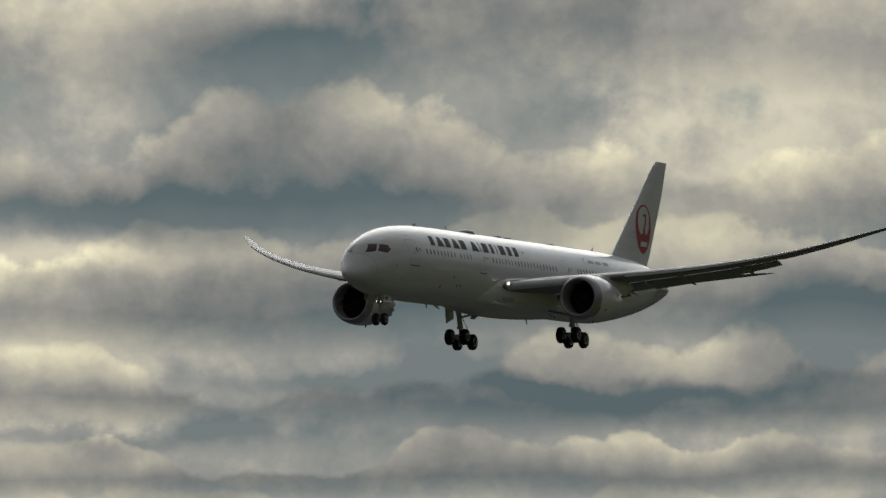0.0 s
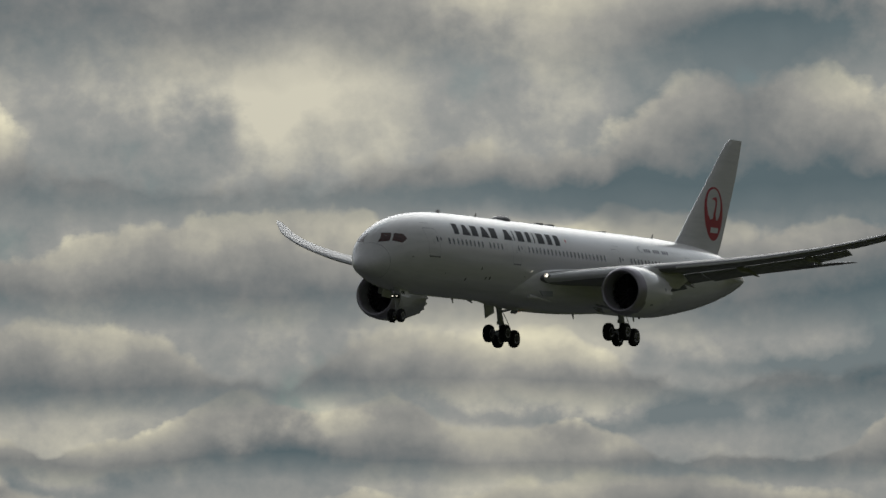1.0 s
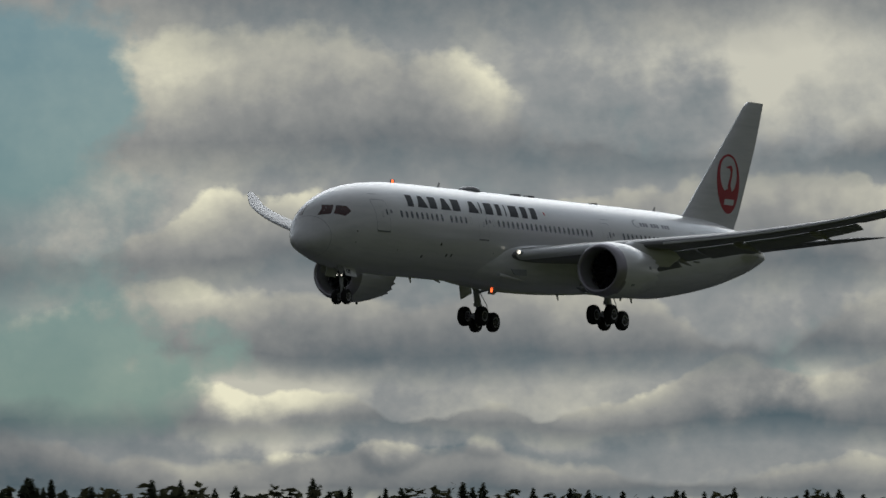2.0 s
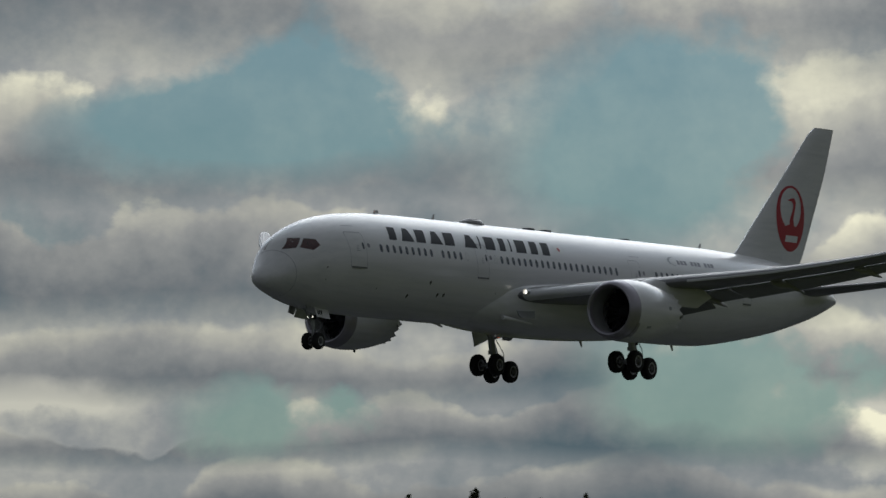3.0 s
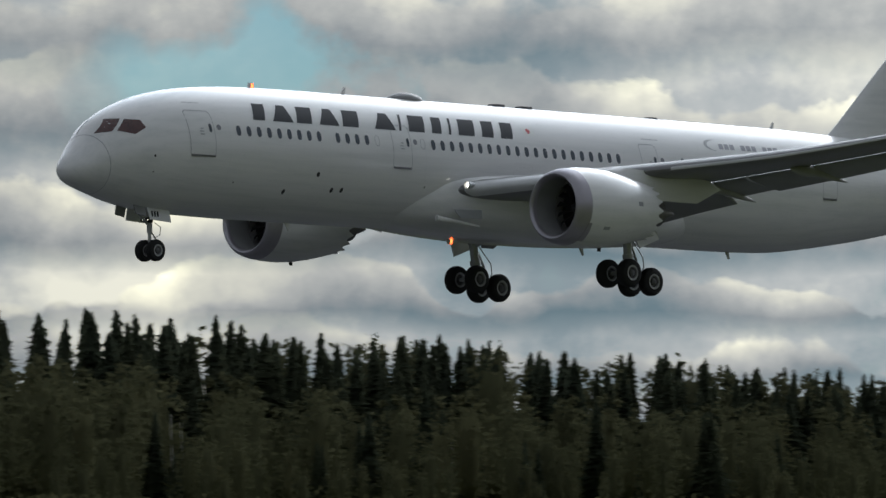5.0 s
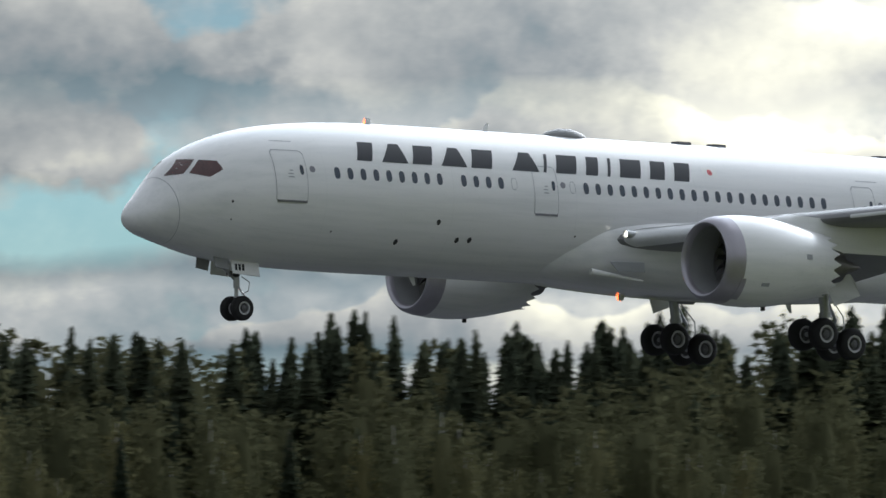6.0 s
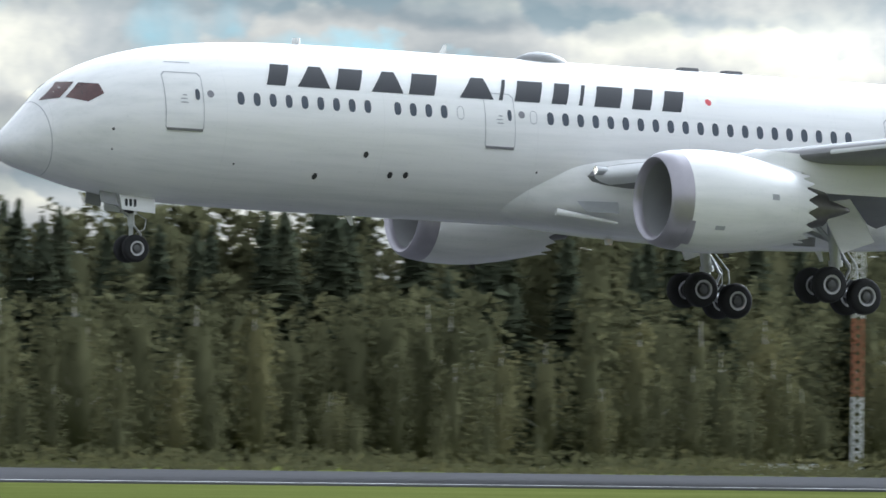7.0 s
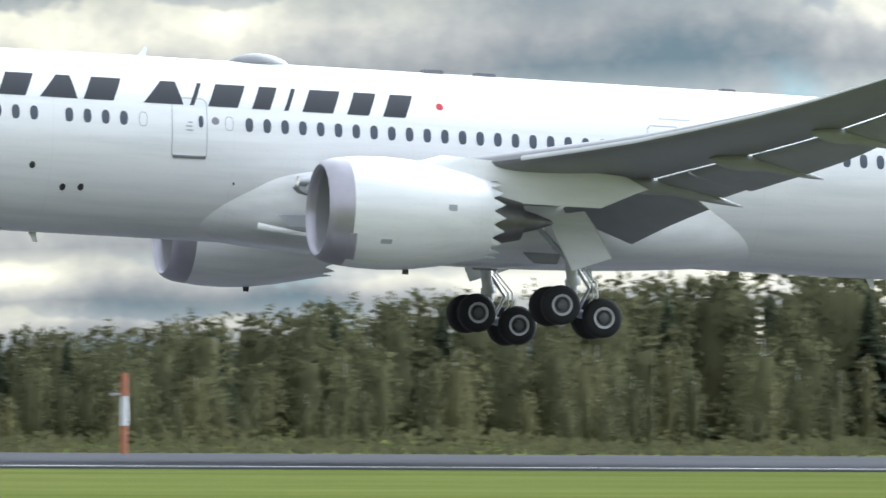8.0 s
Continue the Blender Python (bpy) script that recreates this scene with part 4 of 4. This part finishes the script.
pole = tagged(new("marker_pole"), "short red and white banded pole with a crossarm", "pole")
pole.location = (99.8, 367.2, 0)
for z1, z2, m in ((0, 1.15, ORANGE), (1.15, 2.3, OFFWHITE), (2.3, 3.2, ORANGE)):
    bm = bmesh.new()
    rod(bm, (0, 0, z1), (0, 0, z2), 0.15, 0.13, 16)
    part("pole_band", bm, m, pole)
bm = bmesh.new()
rod(bm, (-0.5, 0, 2.36), (0.1, 0, 2.36), 0.035)
slab(bm, (-0.55, -0.05, 2.30), (-0.42, 0.05, 2.42), 0.01)
part("crossarm", bm, GALV, pole)

shelter = tagged(new("equipment_shelter"), "low white equipment shelter beside the mast", "shelter")
shelter.location = (225.2, 398.0, 0)
bm = bmesh.new()
slab(bm, (-1.8, -1.0, 0.12), (1.8, 1.0, 0.46), 0.03)
part("wall", bm, WHITE_PLAIN, shelter)
bm = bmesh.new()
slab(bm, (-1.86, -1.06, 0.463), (1.86, 1.06, 0.52), 0.015)
part("roof", bm, GALV, shelter)
bm = bmesh.new()
slab(bm, (-1.7, -0.9, 0.0), (1.7, 0.9, 0.116), 0)
part("base", bm, GALV, shelter)

fence = tagged(new("fence"), "row of short pale posts with wires behind the runway", "fence")
fence.location = (232.0, 392.0, 0)
for k in range(40):
    bm = bmesh.new()
    rod(bm, (1.85 * k, 0, 0), (1.85 * k, 0, 0.62), 0.07, 0.06, 8)
    part("post", bm, OFFWHITE, fence)
bm = bmesh.new()
for z in (0.15, 0.3):
    rod(bm, (0, 0, z), (1.85 * 39, 0, z), 0.004, n=5)
part("wire", bm, GALV, fence)


# ---- the works behind the trees ----
CLAD = plain("grey_cladding", (0.17, 0.18, 0.19), 0.6, 0.2, 0.2, 0.25)
CLAD_PALE = plain("pale_cladding", (0.25, 0.26, 0.27), 0.6, 0.2, 0.15, 0.3)
SILO = plain("silo_orange", (0.46, 0.085, 0.030), 0.55, 0.0, 0.22, 0.35)
STACK = plain("stack_grey", (0.19, 0.19, 0.19), 0.6, 0.2, 0.2, 0.4)


def build_works():
    works = tagged(new("asphalt_works"), "grey clad industrial tower with orange silos and two chimneys", "factory")
    az, d = radians(51.955), 1300.0
    works.matrix_world = Matrix.Translation((d * math.sin(az), d * math.cos(az), 0)) @ Euler((0, 0, -az)).to_matrix().to_4x4()

    def u(px):
        return (px - 720.0) / 13.34

    def h(py):
        return (839.0 - py) / 13.34 + 2.0
    # tower in storeys, each a little proud of the other, with ribbed cladding
    rows = [(593, 690, 485, 431), (593, 735, 548, 485), (596, 735, 628, 548), (608, 735, 834, 628)]
    for k, (a, b, lo, hi) in enumerate(rows):
        bm = bmesh.new()
        z1, z2 = (0 if k == 3 else h(lo)), h(hi)
        slab(bm, (u(a), -4.5 + 0.06 * k, z1), (u(b), 4.5, z2 - 0.003), 0.05)
        storey = part("tower_storey", bm, CLAD, works, "grey ribbed cladding")
        bm = bmesh.new()
        slab(bm, (u(a) - 0.12, -4.75, z1 - 0.12 if k < 3 else 0.0), (u(b) + 0.12, -4.6, z1 + 0.25))
        part("ledge", bm, DARK, storey)
    bm = bmesh.new()
    slab(bm, (u(657), -4.62, h(484)), (u(690.5), -4.52, h(432)))
    part("pale_panel", bm, CLAD_PALE, works, "paler cladding panel")
    bm = bmesh.new()
    slab(bm, (u(720), -4.7, 0), (u(740), -4.3, h(500)))
    part("pale_panel", bm, CLAD_PALE, works, "paler corner panel")
    # side landing, beams and braces
    for y, a, b in ((548, 640, 720), (582, 665, 722), (616, 690, 722), (640, 640, 700), (670, 600, 715)):
        bm = bmesh.new()
        slab(bm, (u(a), -4.95, h(y) - 0.12), (u(b), -4.62, h(y) + 0.12))
        part("landing", bm, DARK, works, "dark landing on the cladding")
    for a, b, top in ((740, 772, 507), (790, 811, 524)):
        bm = bmesh.new()
        r, cx = (u(b) - u(a)) / 2, (u(a) + u(b)) / 2
        lathe_z(bm, [(0, r), (h(top) - 0.5, r), (h(top), r * 0.82), (h(top) + 0.5, r * 0.3), (h(top) + 0.8, r * 0.28), (h(top) + 1.0, 0.05)], (cx, -2.6), 32)
        silo = part("silo", bm, SILO, works, "weathered orange round silo")
        for z in (h(top) - 0.6, h(640)):
            bm = bmesh.new()
            for i in range(24):
                a0, a1 = 2 * math.pi * i / 24, 2 * math.pi * (i + 1) / 24
                rod(bm, (cx + (r + 0.3) * math.cos(a0), -2.6 + (r + 0.3) * math.sin(a0), z), (cx + (r + 0.3) * math.cos(a1), -2.6 + (r + 0.3) * math.sin(a1), z), 0.05, n=5)
            part("hoop", bm, DARK, silo)
        bm = bmesh.new()
        slab(bm, (cx - r * 0.8, -2.6 - r - 1.0, h(640) - 0.5), (cx + r * 0.8, -2.6 - r + 0.05, h(640)), 0.05)
        part("catwalk", bm, GALV, silo)
        bm = bmesh.new()
        for q in (-0.5, 0.0, 0.6):
            rod(bm, (cx + q, -2.6, h(top)), (cx + q, -2.6, h(top) + 1.6 - q), 0.16, n=8)
        part("vent_pipe", bm, GALV, silo)
    for a, b, top in ((772.5, 785, 457), (815, 828, 463)):
        bm = bmesh.new()
        r, cx = (u(b) - u(a)) / 2, (u(a) + u(b)) / 2
        lathe_z(bm, [(0, r * 1.05), (h(top), r), (h(top), r * 0.8), (h(top) - 1.5, r * 0.8)], (cx, -4.4), 24)
        part("chimney", bm, STACK, works, "tall grey steel chimney")
    bm = bmesh.new()
    slab(bm, (u(829), -3.5, 0), (u(853), 1.5, h(600)), 0.08)
    slab(bm, (u(829), -3.0, h(600)), (u(843), 1.0, h(560)), 0.08)
    part("filter_house", bm, SILO, works, "rust red filter house")
    for a, b, y in ((835, 857, 628), (838, 848, 598), (690, 742, 484), (826, 846, 570)):
        bm = bmesh.new()
        z = h(y)
        slab(bm, (u(a), -4.2, z - 0.1), (u(b), -2.6, z))
        n = 6
        for i in range(n + 1):
            x = u(a) + (u(b) - u(a)) * i / n
            rod(bm, (x, -4.2, z), (x, -4.2, z + 1.1), 0.04, n=5)
        for q in (0.55, 1.1):
            rod(bm, (u(a), -4.2, z + q), (u(b), -4.2, z + q), 0.04, n=5)
        part("walkway", bm, GALV, works, "walkway with a railing")
    bm = bmesh.new()
    lathe_z(bm, [(h(484), 0.5), (h(455), 0.5), (h(453), 0.3), (h(447), 0.3)], (u(706), -2.0), 16)
    slab(bm, (u(712), -3.0, h(475)), (u(728), -2.0, h(468)))
    rod(bm, (u(716), -2.4, h(484)), (u(716), -2.4, h(447)), 0.09)
    part("roof_fan", bm, SILO, works, "orange duct and fan on the roof")
    bm = bmesh.new()
    rod(bm, (u(836), -2.4, h(562)), (u(836), -2.4, h(545)), 0.12)
    rod(bm, (u(841), -2.4, h(565)), (u(841), -2.4, h(556)), 0.1)
    rod(bm, (u(583), -4.0, h(490)), (u(594), -4.0, h(490)), 0.12)
    part("pipe", bm, DARK, works)
    return works


build_works()


# ---- trees ----
def leaf_material(name, dark, mid, light, stuff):
    def build(g):
        rnd = g.node("ShaderNodeNewGeometry").outputs["Random Per Island"]
        ob = g.node("ShaderNodeObjectInfo").outputs["Random"]
        co = g.node("ShaderNodeNewGeometry").outputs["Position"]
        stand = g.noise(co, 0.11, 2.0)
        v = g.math("ADD", g.math("MULTIPLY", rnd, 0.18), g.math("MULTIPLY", stand, 0.65))
        if not stuff:
            v = g.math("ADD", v, g.math("MULTIPLY_ADD", ob, 0.3, -0.15))
        v = g.math("ADD", v, 0.08)
        col = g.ramp(v, [(0.22, dark), (0.5, mid), (0.78, light)])
        bsdf = g.node("ShaderNodeBsdfPrincipled", {"Base Color": col, "Roughness": 0.9, "Specular IOR Level": 0.0}).outputs[0]
        thin = g.node("ShaderNodeBsdfTranslucent", {"Color": col}).outputs[0]
        return g.node("ShaderNodeMixShader", {0: 0.38, 1: bsdf, 2: thin}).outputs[0]
    return material(name, build)


BIRCH = leaf_material("birch_leaves", (0.078, 0.082, 0.045), (0.112, 0.113, 0.061), (0.160, 0.147, 0.070), False)
SPRUCE = leaf_material("spruce_needles", (0.040, 0.051, 0.036), (0.057, 0.069, 0.046), (0.082, 0.091, 0.055), False)
BARK = plain("bark", (0.16, 0.13, 0.10), 0.85, 0.0, 0.3, 1.5, bump=0.3)
BARK_PALE = plain("birch_bark", (0.42, 0.40, 0.36), 0.8, 0.0, 0.3, 2.5, bump=0.2)
rng = np.random.default_rng(7)


def leaf_quads(centres, size, flat=0.0):
    """Randomly turned four-cornered leaf clumps at the centres, as (verts, faces)."""
    n = len(centres)
    a = rng.normal(size=(n, 3))
    a /= np.linalg.norm(a, axis=1, keepdims=True)
    b = np.cross(a, rng.normal(size=(n, 3)))
    b /= np.linalg.norm(b, axis=1, keepdims=True)
    s = (size * rng.uniform(0.6, 1.35, (n, 1)))
    c = np.cross(a, b)
    v = np.stack([centres - a * s, centres - b * s * 0.55 + c * s * 0.12, centres + a * s, centres + b * s * 0.55 + c * s * 0.12], 1).reshape(-1, 3)
    f = np.arange(4 * n).reshape(-1, 4)
    return v, f


def core(slim, low, high, bulge):
    """The dense inside of a crown: a lumpy closed body round the stem."""
    rings, n = [], 7
    for i in range(7):
        q = i / 6
        r = slim * bulge(low + (high - low) * q)
        rings.append([(r * k * math.cos(6.2832 * j / n), r * k * math.sin(6.2832 * j / n), low + (high - low) * q + rng.uniform(-0.02, 0.02)) for j in range(n) for k in (rng.uniform(0.7, 1.15),)])
    v = np.array(rings).reshape(-1, 3)
    f = [(i * n + j, i * n + (j + 1) % n, (i + 1) * n + (j + 1) % n, (i + 1) * n + j) for i in range(6) for j in range(n)]
    return v, np.array(f)


def rounded(v, slim, share):
    """Directions that turn the leaves of a crown outwards and up, so that it takes the light as one body."""
    d = v * np.array([1 / slim, 1 / slim, 0]) + np.array([0, 0, 0.25]) + (v[:, 2:3] - 0.45) * np.array([0, 0, 1.1])
    d /= np.maximum(np.linalg.norm(d, axis=1, keepdims=True), 1e-6)
    r = rng.normal(size=(len(v) // 4 + 1, 3)).repeat(4, axis=0)[:len(v)]
    d = d * share + r / np.linalg.norm(r, axis=1, keepdims=True) * (1 - share)
    return d / np.maximum(np.linalg.norm(d, axis=1, keepdims=True), 1e-6)


def faced(v, f, d):
    """Turn each leaf's face to the side to which its direction points."""
    n = np.cross(v[f[:, 1]] - v[f[:, 0]], v[f[:, 3]] - v[f[:, 0]])
    away = (n * d[f[:, 0]]).sum(axis=1) < 0
    f = f.copy()
    f[away] = f[away][:, ::-1]
    return v, f, d


def birch_crown(clumps, leaves, slim, size):
    """A crown of unit height: uneven clumps heaped round a stem, with a few sprays standing out at the top."""
    def bulge(h):
        return max(math.sin(math.pi * min(max(0.04 + 0.93 * h, 0.0), 1.0)), 0.0) ** 0.75
    out = []
    for k in range(clumps):
        h = 0.06 + 0.88 * (k + rng.uniform(0, 1)) / clumps
        reach = slim * bulge(h) * rng.uniform(0.45, 0.95)
        a = k * 2.39996 + rng.uniform(-0.5, 0.5)
        c = np.array([reach * math.cos(a), reach * math.sin(a), h])
        r = slim * rng.uniform(0.26, 0.46) * (1.25 - 0.6 * h)
        p = rng.normal(size=(leaves, 3))
        p *= (rng.uniform(0.15, 1, (leaves, 1)) ** 0.45) / np.linalg.norm(p, axis=1, keepdims=True)
        out.append(c + p * r * np.array([1, 1, 1.45]))
    v, f = leaf_quads(np.concatenate(out), size)
    v2, f2 = core(slim * 0.36, 0.03, 0.8, bulge)
    return faced(np.concatenate([v, v2]), np.concatenate([f, f2 + len(v)]), np.concatenate([rounded(v, slim, 0.8), rounded(v2, slim, 0.9)]))


def spruce_crown(levels, arms, slim):
    """Drooping boughs set unevenly round a stem of unit height, each a spine with side sprays, closing to a dense cone."""
    vs, fs = [], []
    for k in range(levels * arms):
        h = min(0.05 + 0.935 * ((k + rng.uniform(0, 2)) / (levels * arms)) ** 0.85, 0.985)
        ln = (slim * 1.1 * (1 - h) ** 0.9 + 0.006) * rng.uniform(0.5, 1.15)
        a = k * 2.39996 + rng.uniform(-0.4, 0.4)
        d = np.array([math.cos(a), math.sin(a), 0])
        s = np.array([-math.sin(a), math.cos(a), 0])
        w = 0.30 * ln + 0.006
        z0, z1, z2 = h + 0.012, h - 0.16 * ln, h - 0.42 * ln + rng.uniform(-0.012, 0.012)
        b = len(vs)
        vs.extend([d * 0.003 + [0, 0, z0], d * ln * 0.6 + s * w + [0, 0, z1 - 0.022], d * ln + [0, 0, z2], d * ln * 0.6 - s * w + [0, 0, z1 - 0.022]])
        fs.append((b, b + 1, b + 2, b + 3))
    v, f = np.array(vs), np.array(fs)
    v2, f2 = core(slim * 0.5, 0.02, 0.9, lambda h: (1 - h) ** 0.95 + 0.02)
    return faced(np.concatenate([v, v2]), np.concatenate([f, f2 + len(v)]), np.concatenate([rounded(v, slim, 0.78), rounded(v2, slim, 0.9)]))


def stem(bm, h, r, limbs=0, lean=0.02):
    x = 0.0
    rings = []
    for i in range(7):
        s = i / 6
        rr = r * (1 - s) ** 0.8 + 0.003
        rings.append([(lean * math.sin(2.5 * s) + rr * math.cos(2 * math.pi * k / 7), rr * math.sin(2 * math.pi * k / 7), h * s) for k in range(7)])
    loft(bm, rings)
    for k in range(limbs):
        s = rng.uniform(0.25, 0.85)
        a = rng.uniform(0, 6.28)
        ln = 0.15 * (1.1 - s)
        rod(bm, (lean * math.sin(2.5 * s), 0, h * s), (ln * math.cos(a), ln * math.sin(a), h * s + ln * 0.9), r * 0.35, r * 0.1, 5)


def mesh_of(name, v, f, mat, turned=None):
    me = bpy.data.meshes.new(name)
    me.from_pydata(v.tolist(), [], f.tolist())
    me.materials.append(mat)
    if turned is not None:
        me.polygons.foreach_set("use_smooth", np.ones(len(f), dtype=bool))
        me.normals_split_custom_set_from_vertices(turned.tolist())
    return me


def tree_kind(name, label, crown, crown_mat, bark, limbs, r):
    tree = tagged(new(name), label, "tree", "trees behind the runway")
    bm = bmesh.new()
    stem(bm, 0.96, r, limbs)
    part("trunk", bm, bark, tree)
    ob = new("crown", mesh_of("crown", crown[0], crown[1], crown_mat, crown[2]))
    ob.parent = tree
    return tree


def tree_top(x, y):
    """How high the wood stands, by the direction from the hill."""
    rows = [(-60, 6), (8, 5.6), (14.5, 5.9), (15.9, 6.9), (16.9, 7.8), (18.5, 8.9), (20, 10.5), (21.2, 11.3), (25, 14.0), (30, 14.2), (32, 13.6), (34, 12.5), (37.3, 12.9), (40, 14.2), (42, 12.2), (43, 13.6), (45, 12.3), (47, 10.6),
            (49.6, 8.9), (51, 9.4), (53, 8.5), (54, 9.3), (55.1, 10.6), (56.7, 11.8), (60, 11.4), (66, 12.4), (80, 11.5), (95, 11.5)]
    return catmull(rows, math.degrees(math.atan2(x, y)))[0]


WOOD_ROWS = [  # distance; shortest and tallest, as shares of the wood's height; how many are spruces
    (404, 0.13, 0.26, -0.3), (410, 0.24, 0.40, -0.2), (422, 0.36, 0.56, -0.1), (435, 0.50, 0.66, -0.05), (449, 0.58, 0.74, 0.1), (463, 0.74, 0.92, 0.65), (474, 0.86, 0.99, 0.72), (481, 0.90, 1.03, 0.75), (486, 0.90, 0.99, 0.2), (490, 0.93, 1.04, 0.7)]


def plant_woods():
    birches = [tree_kind("birch", "slender birch with olive and yellowing leaves", birch_crown(28, 24, s, 0.0205), BIRCH, BARK_PALE, 8, 0.010) for s in (0.15, 0.19, 0.23, 0.17)]
    spruces = [tree_kind("spruce", "dark pointed spruce in the wood", spruce_crown(38, 10, s), SPRUCE, BARK, 0, 0.012) for s in (0.14, 0.17, 0.20)]
    heavy = {True: [spruce_crown(30, 9, s) for s in (0.18, 0.21, 0.24, 0.27)], False: [birch_crown(26, 20, s, 0.0225) for s in (0.15, 0.18, 0.21, 0.25)]}
    light = {True: [spruce_crown(24, 9, s) for s in (0.19, 0.24)], False: [birch_crown(20, 13, s, 0.031) for s in (0.17, 0.2, 0.25)]}
    spots = []
    x = -40.0
    while x < 1500:
        close = 90 < x < 600
        step = 2.6 if close else 4.2
        for row, (y, lo, hi, conifer) in enumerate(WOOD_ROWS):
            if not close and row in (0, 1, 3, 4):
                continue
            px = x + rng.uniform(-1.0, 1.0) * step
            py = y + rng.uniform(-6, 6)
            # stands of birch and stands of spruce take turns
            stand = noise.noise(Vector((px * 0.025, py * 0.03, 2.0)))
            is_spruce = rng.uniform() < conifer + stand * (0.9 if row > 2 else 0.4) + (0.22 if px > 300 else (-0.45 if px < 168 else 0.0))
            swell = 1.0 + 0.16 * noise.noise(Vector((px * 0.07, py * 0.07, 9.0)))
            hgt = tree_top(px, py) * rng.uniform(lo, hi) * swell * (1.03 if is_spruce else 1.05)
            spots.append((px, py, hgt, is_spruce, row))
        x += step
    near = [s for s in spots if 95 < s[0] < 335 and s[4] in (1, 2)][:290]
    chosen, first = set(id(s) for s in near), set()
    for s in near:
        kinds = spruces if s[3] else birches
        t = kinds[int(rng.integers(len(kinds)))]
        w = rng.uniform(0.95, 1.35)
        m = Matrix.LocRotScale((s[0], s[1], 0), Euler((0, 0, rng.uniform(0, 6.28))), None)
        if id(t) not in first:
            first.add(id(t))
            t.matrix_basis = m
        else:
            t = copy_thing(t, m)
        t.scale = (s[2] * w, s[2] * w, s[2])
    for t in birches + spruces:
        if id(t) not in first:
            t.matrix_basis = pose(320 + rng.uniform(0, 40), 452, 0)
            t.scale = (8, 8, 8)
    # the rest of the wood, which nobody could count
    for conifer, name, label, mat in ((True, "spruce_wood", "dense dark spruce wood with pointed tops", SPRUCE), (False, "birch_wood", "dense mixed birch wood with olive and yellow leaves", BIRCH)):
        vs, fs, ns, base = [], [], [], 0
        for s in spots:
            if s[3] != conifer or id(s) in chosen:
                continue
            close = 90 < s[0] < 600
            pool = (heavy if close else light)[conifer]
            v, f, d = pool[int(rng.integers(len(pool)))]
            a, w = rng.uniform(0, 6.28), rng.uniform(1.05, 1.5) * (1.0 if close else 1.3)
            r = np.array([[math.cos(a), -math.sin(a), 0], [math.sin(a), math.cos(a), 0], [0, 0, 1]])
            vs.append((v @ r.T) * np.array([s[2] * w, s[2] * w, s[2]]) + np.array([s[0], s[1], 0]))
            fs.append(f + base)
            ns.append(d @ r.T)
            base += len(v)
        tagged(new(name, mesh_of(name, np.concatenate(vs), np.concatenate(fs), mat, np.concatenate(ns))), label, "woodland", kind="stuff")
    # a few pale stems that show between the leaves
    bm = bmesh.new()
    for s in spots:
        if not s[3] and id(s) not in chosen and 250 < s[0] < 700 and 2 < s[4] < 6 and rng.uniform() < 0.12:
            rod(bm, (s[0], s[1] - 2.2, 0), (s[0] + rng.uniform(-0.3, 0.3), s[1] - 1.9, s[2] * 0.62), 0.065, 0.025, 5)
    tagged(part("birch_stems", bm, BARK_PALE), "pale thin stems of the birch wood", "woodland", kind="stuff")
    # undergrowth along the foot of the wood
    n = 45000
    px = np.where(rng.uniform(size=n) < 0.35, rng.uniform(-40, 1400, n), rng.uniform(80, 380, n))
    py = rng.uniform(377, 402, n)
    swell = np.array([noise.noise(Vector((a * 0.12, b * 0.12, 5))) for a, b in zip(px, py)])
    top = np.maximum(0.2 + 0.9 * (py - 377) / 25 + 0.7 * swell, 0.1)
    v, f = leaf_quads(np.stack([px, py, rng.uniform(0, 1, n) * top], 1), 0.17)
    v, f, d = faced(v, f, rounded(v * 0 + [0, -0.6, 0.6], 1.0, 0.7))
    tagged(new("undergrowth", mesh_of("undergrowth", v, f, BIRCH, d)), "tangled olive bushes along the foot of the wood", "bushes", kind="stuff")
    # far woods that close the horizon
    pts = []
    for k in range(40000):
        a = radians(rng.uniform(-180, 180)) if k % 3 == 0 else radians(rng.uniform(0, 80))
        r = rng.uniform(1600, 2100)
        pts.append((r * math.sin(a), r * math.cos(a), rng.uniform(0, 1) ** 0.8 * (9 + 4 * noise.noise(Vector((a * 40, 0, 0))))))
    v, f = leaf_quads(np.array(pts), 4.0)
    tagged(new("far_woods", mesh_of("far_woods", v, f, SPRUCE)), "far dark woods along the horizon", "woodland", kind="stuff")


plant_woods()


def motions():
    walk(airliner, [(t, Matrix.Translation((x, y, z)) @ Euler((0, 0, radians(h))).to_matrix().to_4x4() @ Euler((0, radians(p), 0)).to_matrix().to_4x4() @ Euler((radians(r), 0, 0)).to_matrix().to_4x4())
                    for t, x, y, z, h, p, r in FLIGHT])
    # the added hoods turn once in about 1.4 s, facing the hill at these times
    facing = [(-0.93, 202), (0.5, 204.6), (1.97, 208.8), (3.4, 214.3), (4.85, 222.3), (6.25, 233), (7.7, 249), (9.13, 265)]
    rows = []
    for (t1, a1), (t2, a2) in zip(facing, facing[1:]):
        for j in range(8):
            t = t1 + (t2 - t1) * j / 8
            if 0 < t < 8:
                rows.append((t, a1 + (a2 + 360 - a1) * j / 8))
    first, last = rows[0], rows[-1]
    rows = [(0.0, first[1] - 252 * first[0])] + rows + [(8.0, last[1] + 252 * (8.0 - last[0]))]
    for hood, (x, z) in zip(beacons, BEACONS):
        walk(hood, [(t, pose(x - X0, 0, z) @ Matrix.Rotation(radians(a), 4, "Z")) for t, a in rows])


motions()
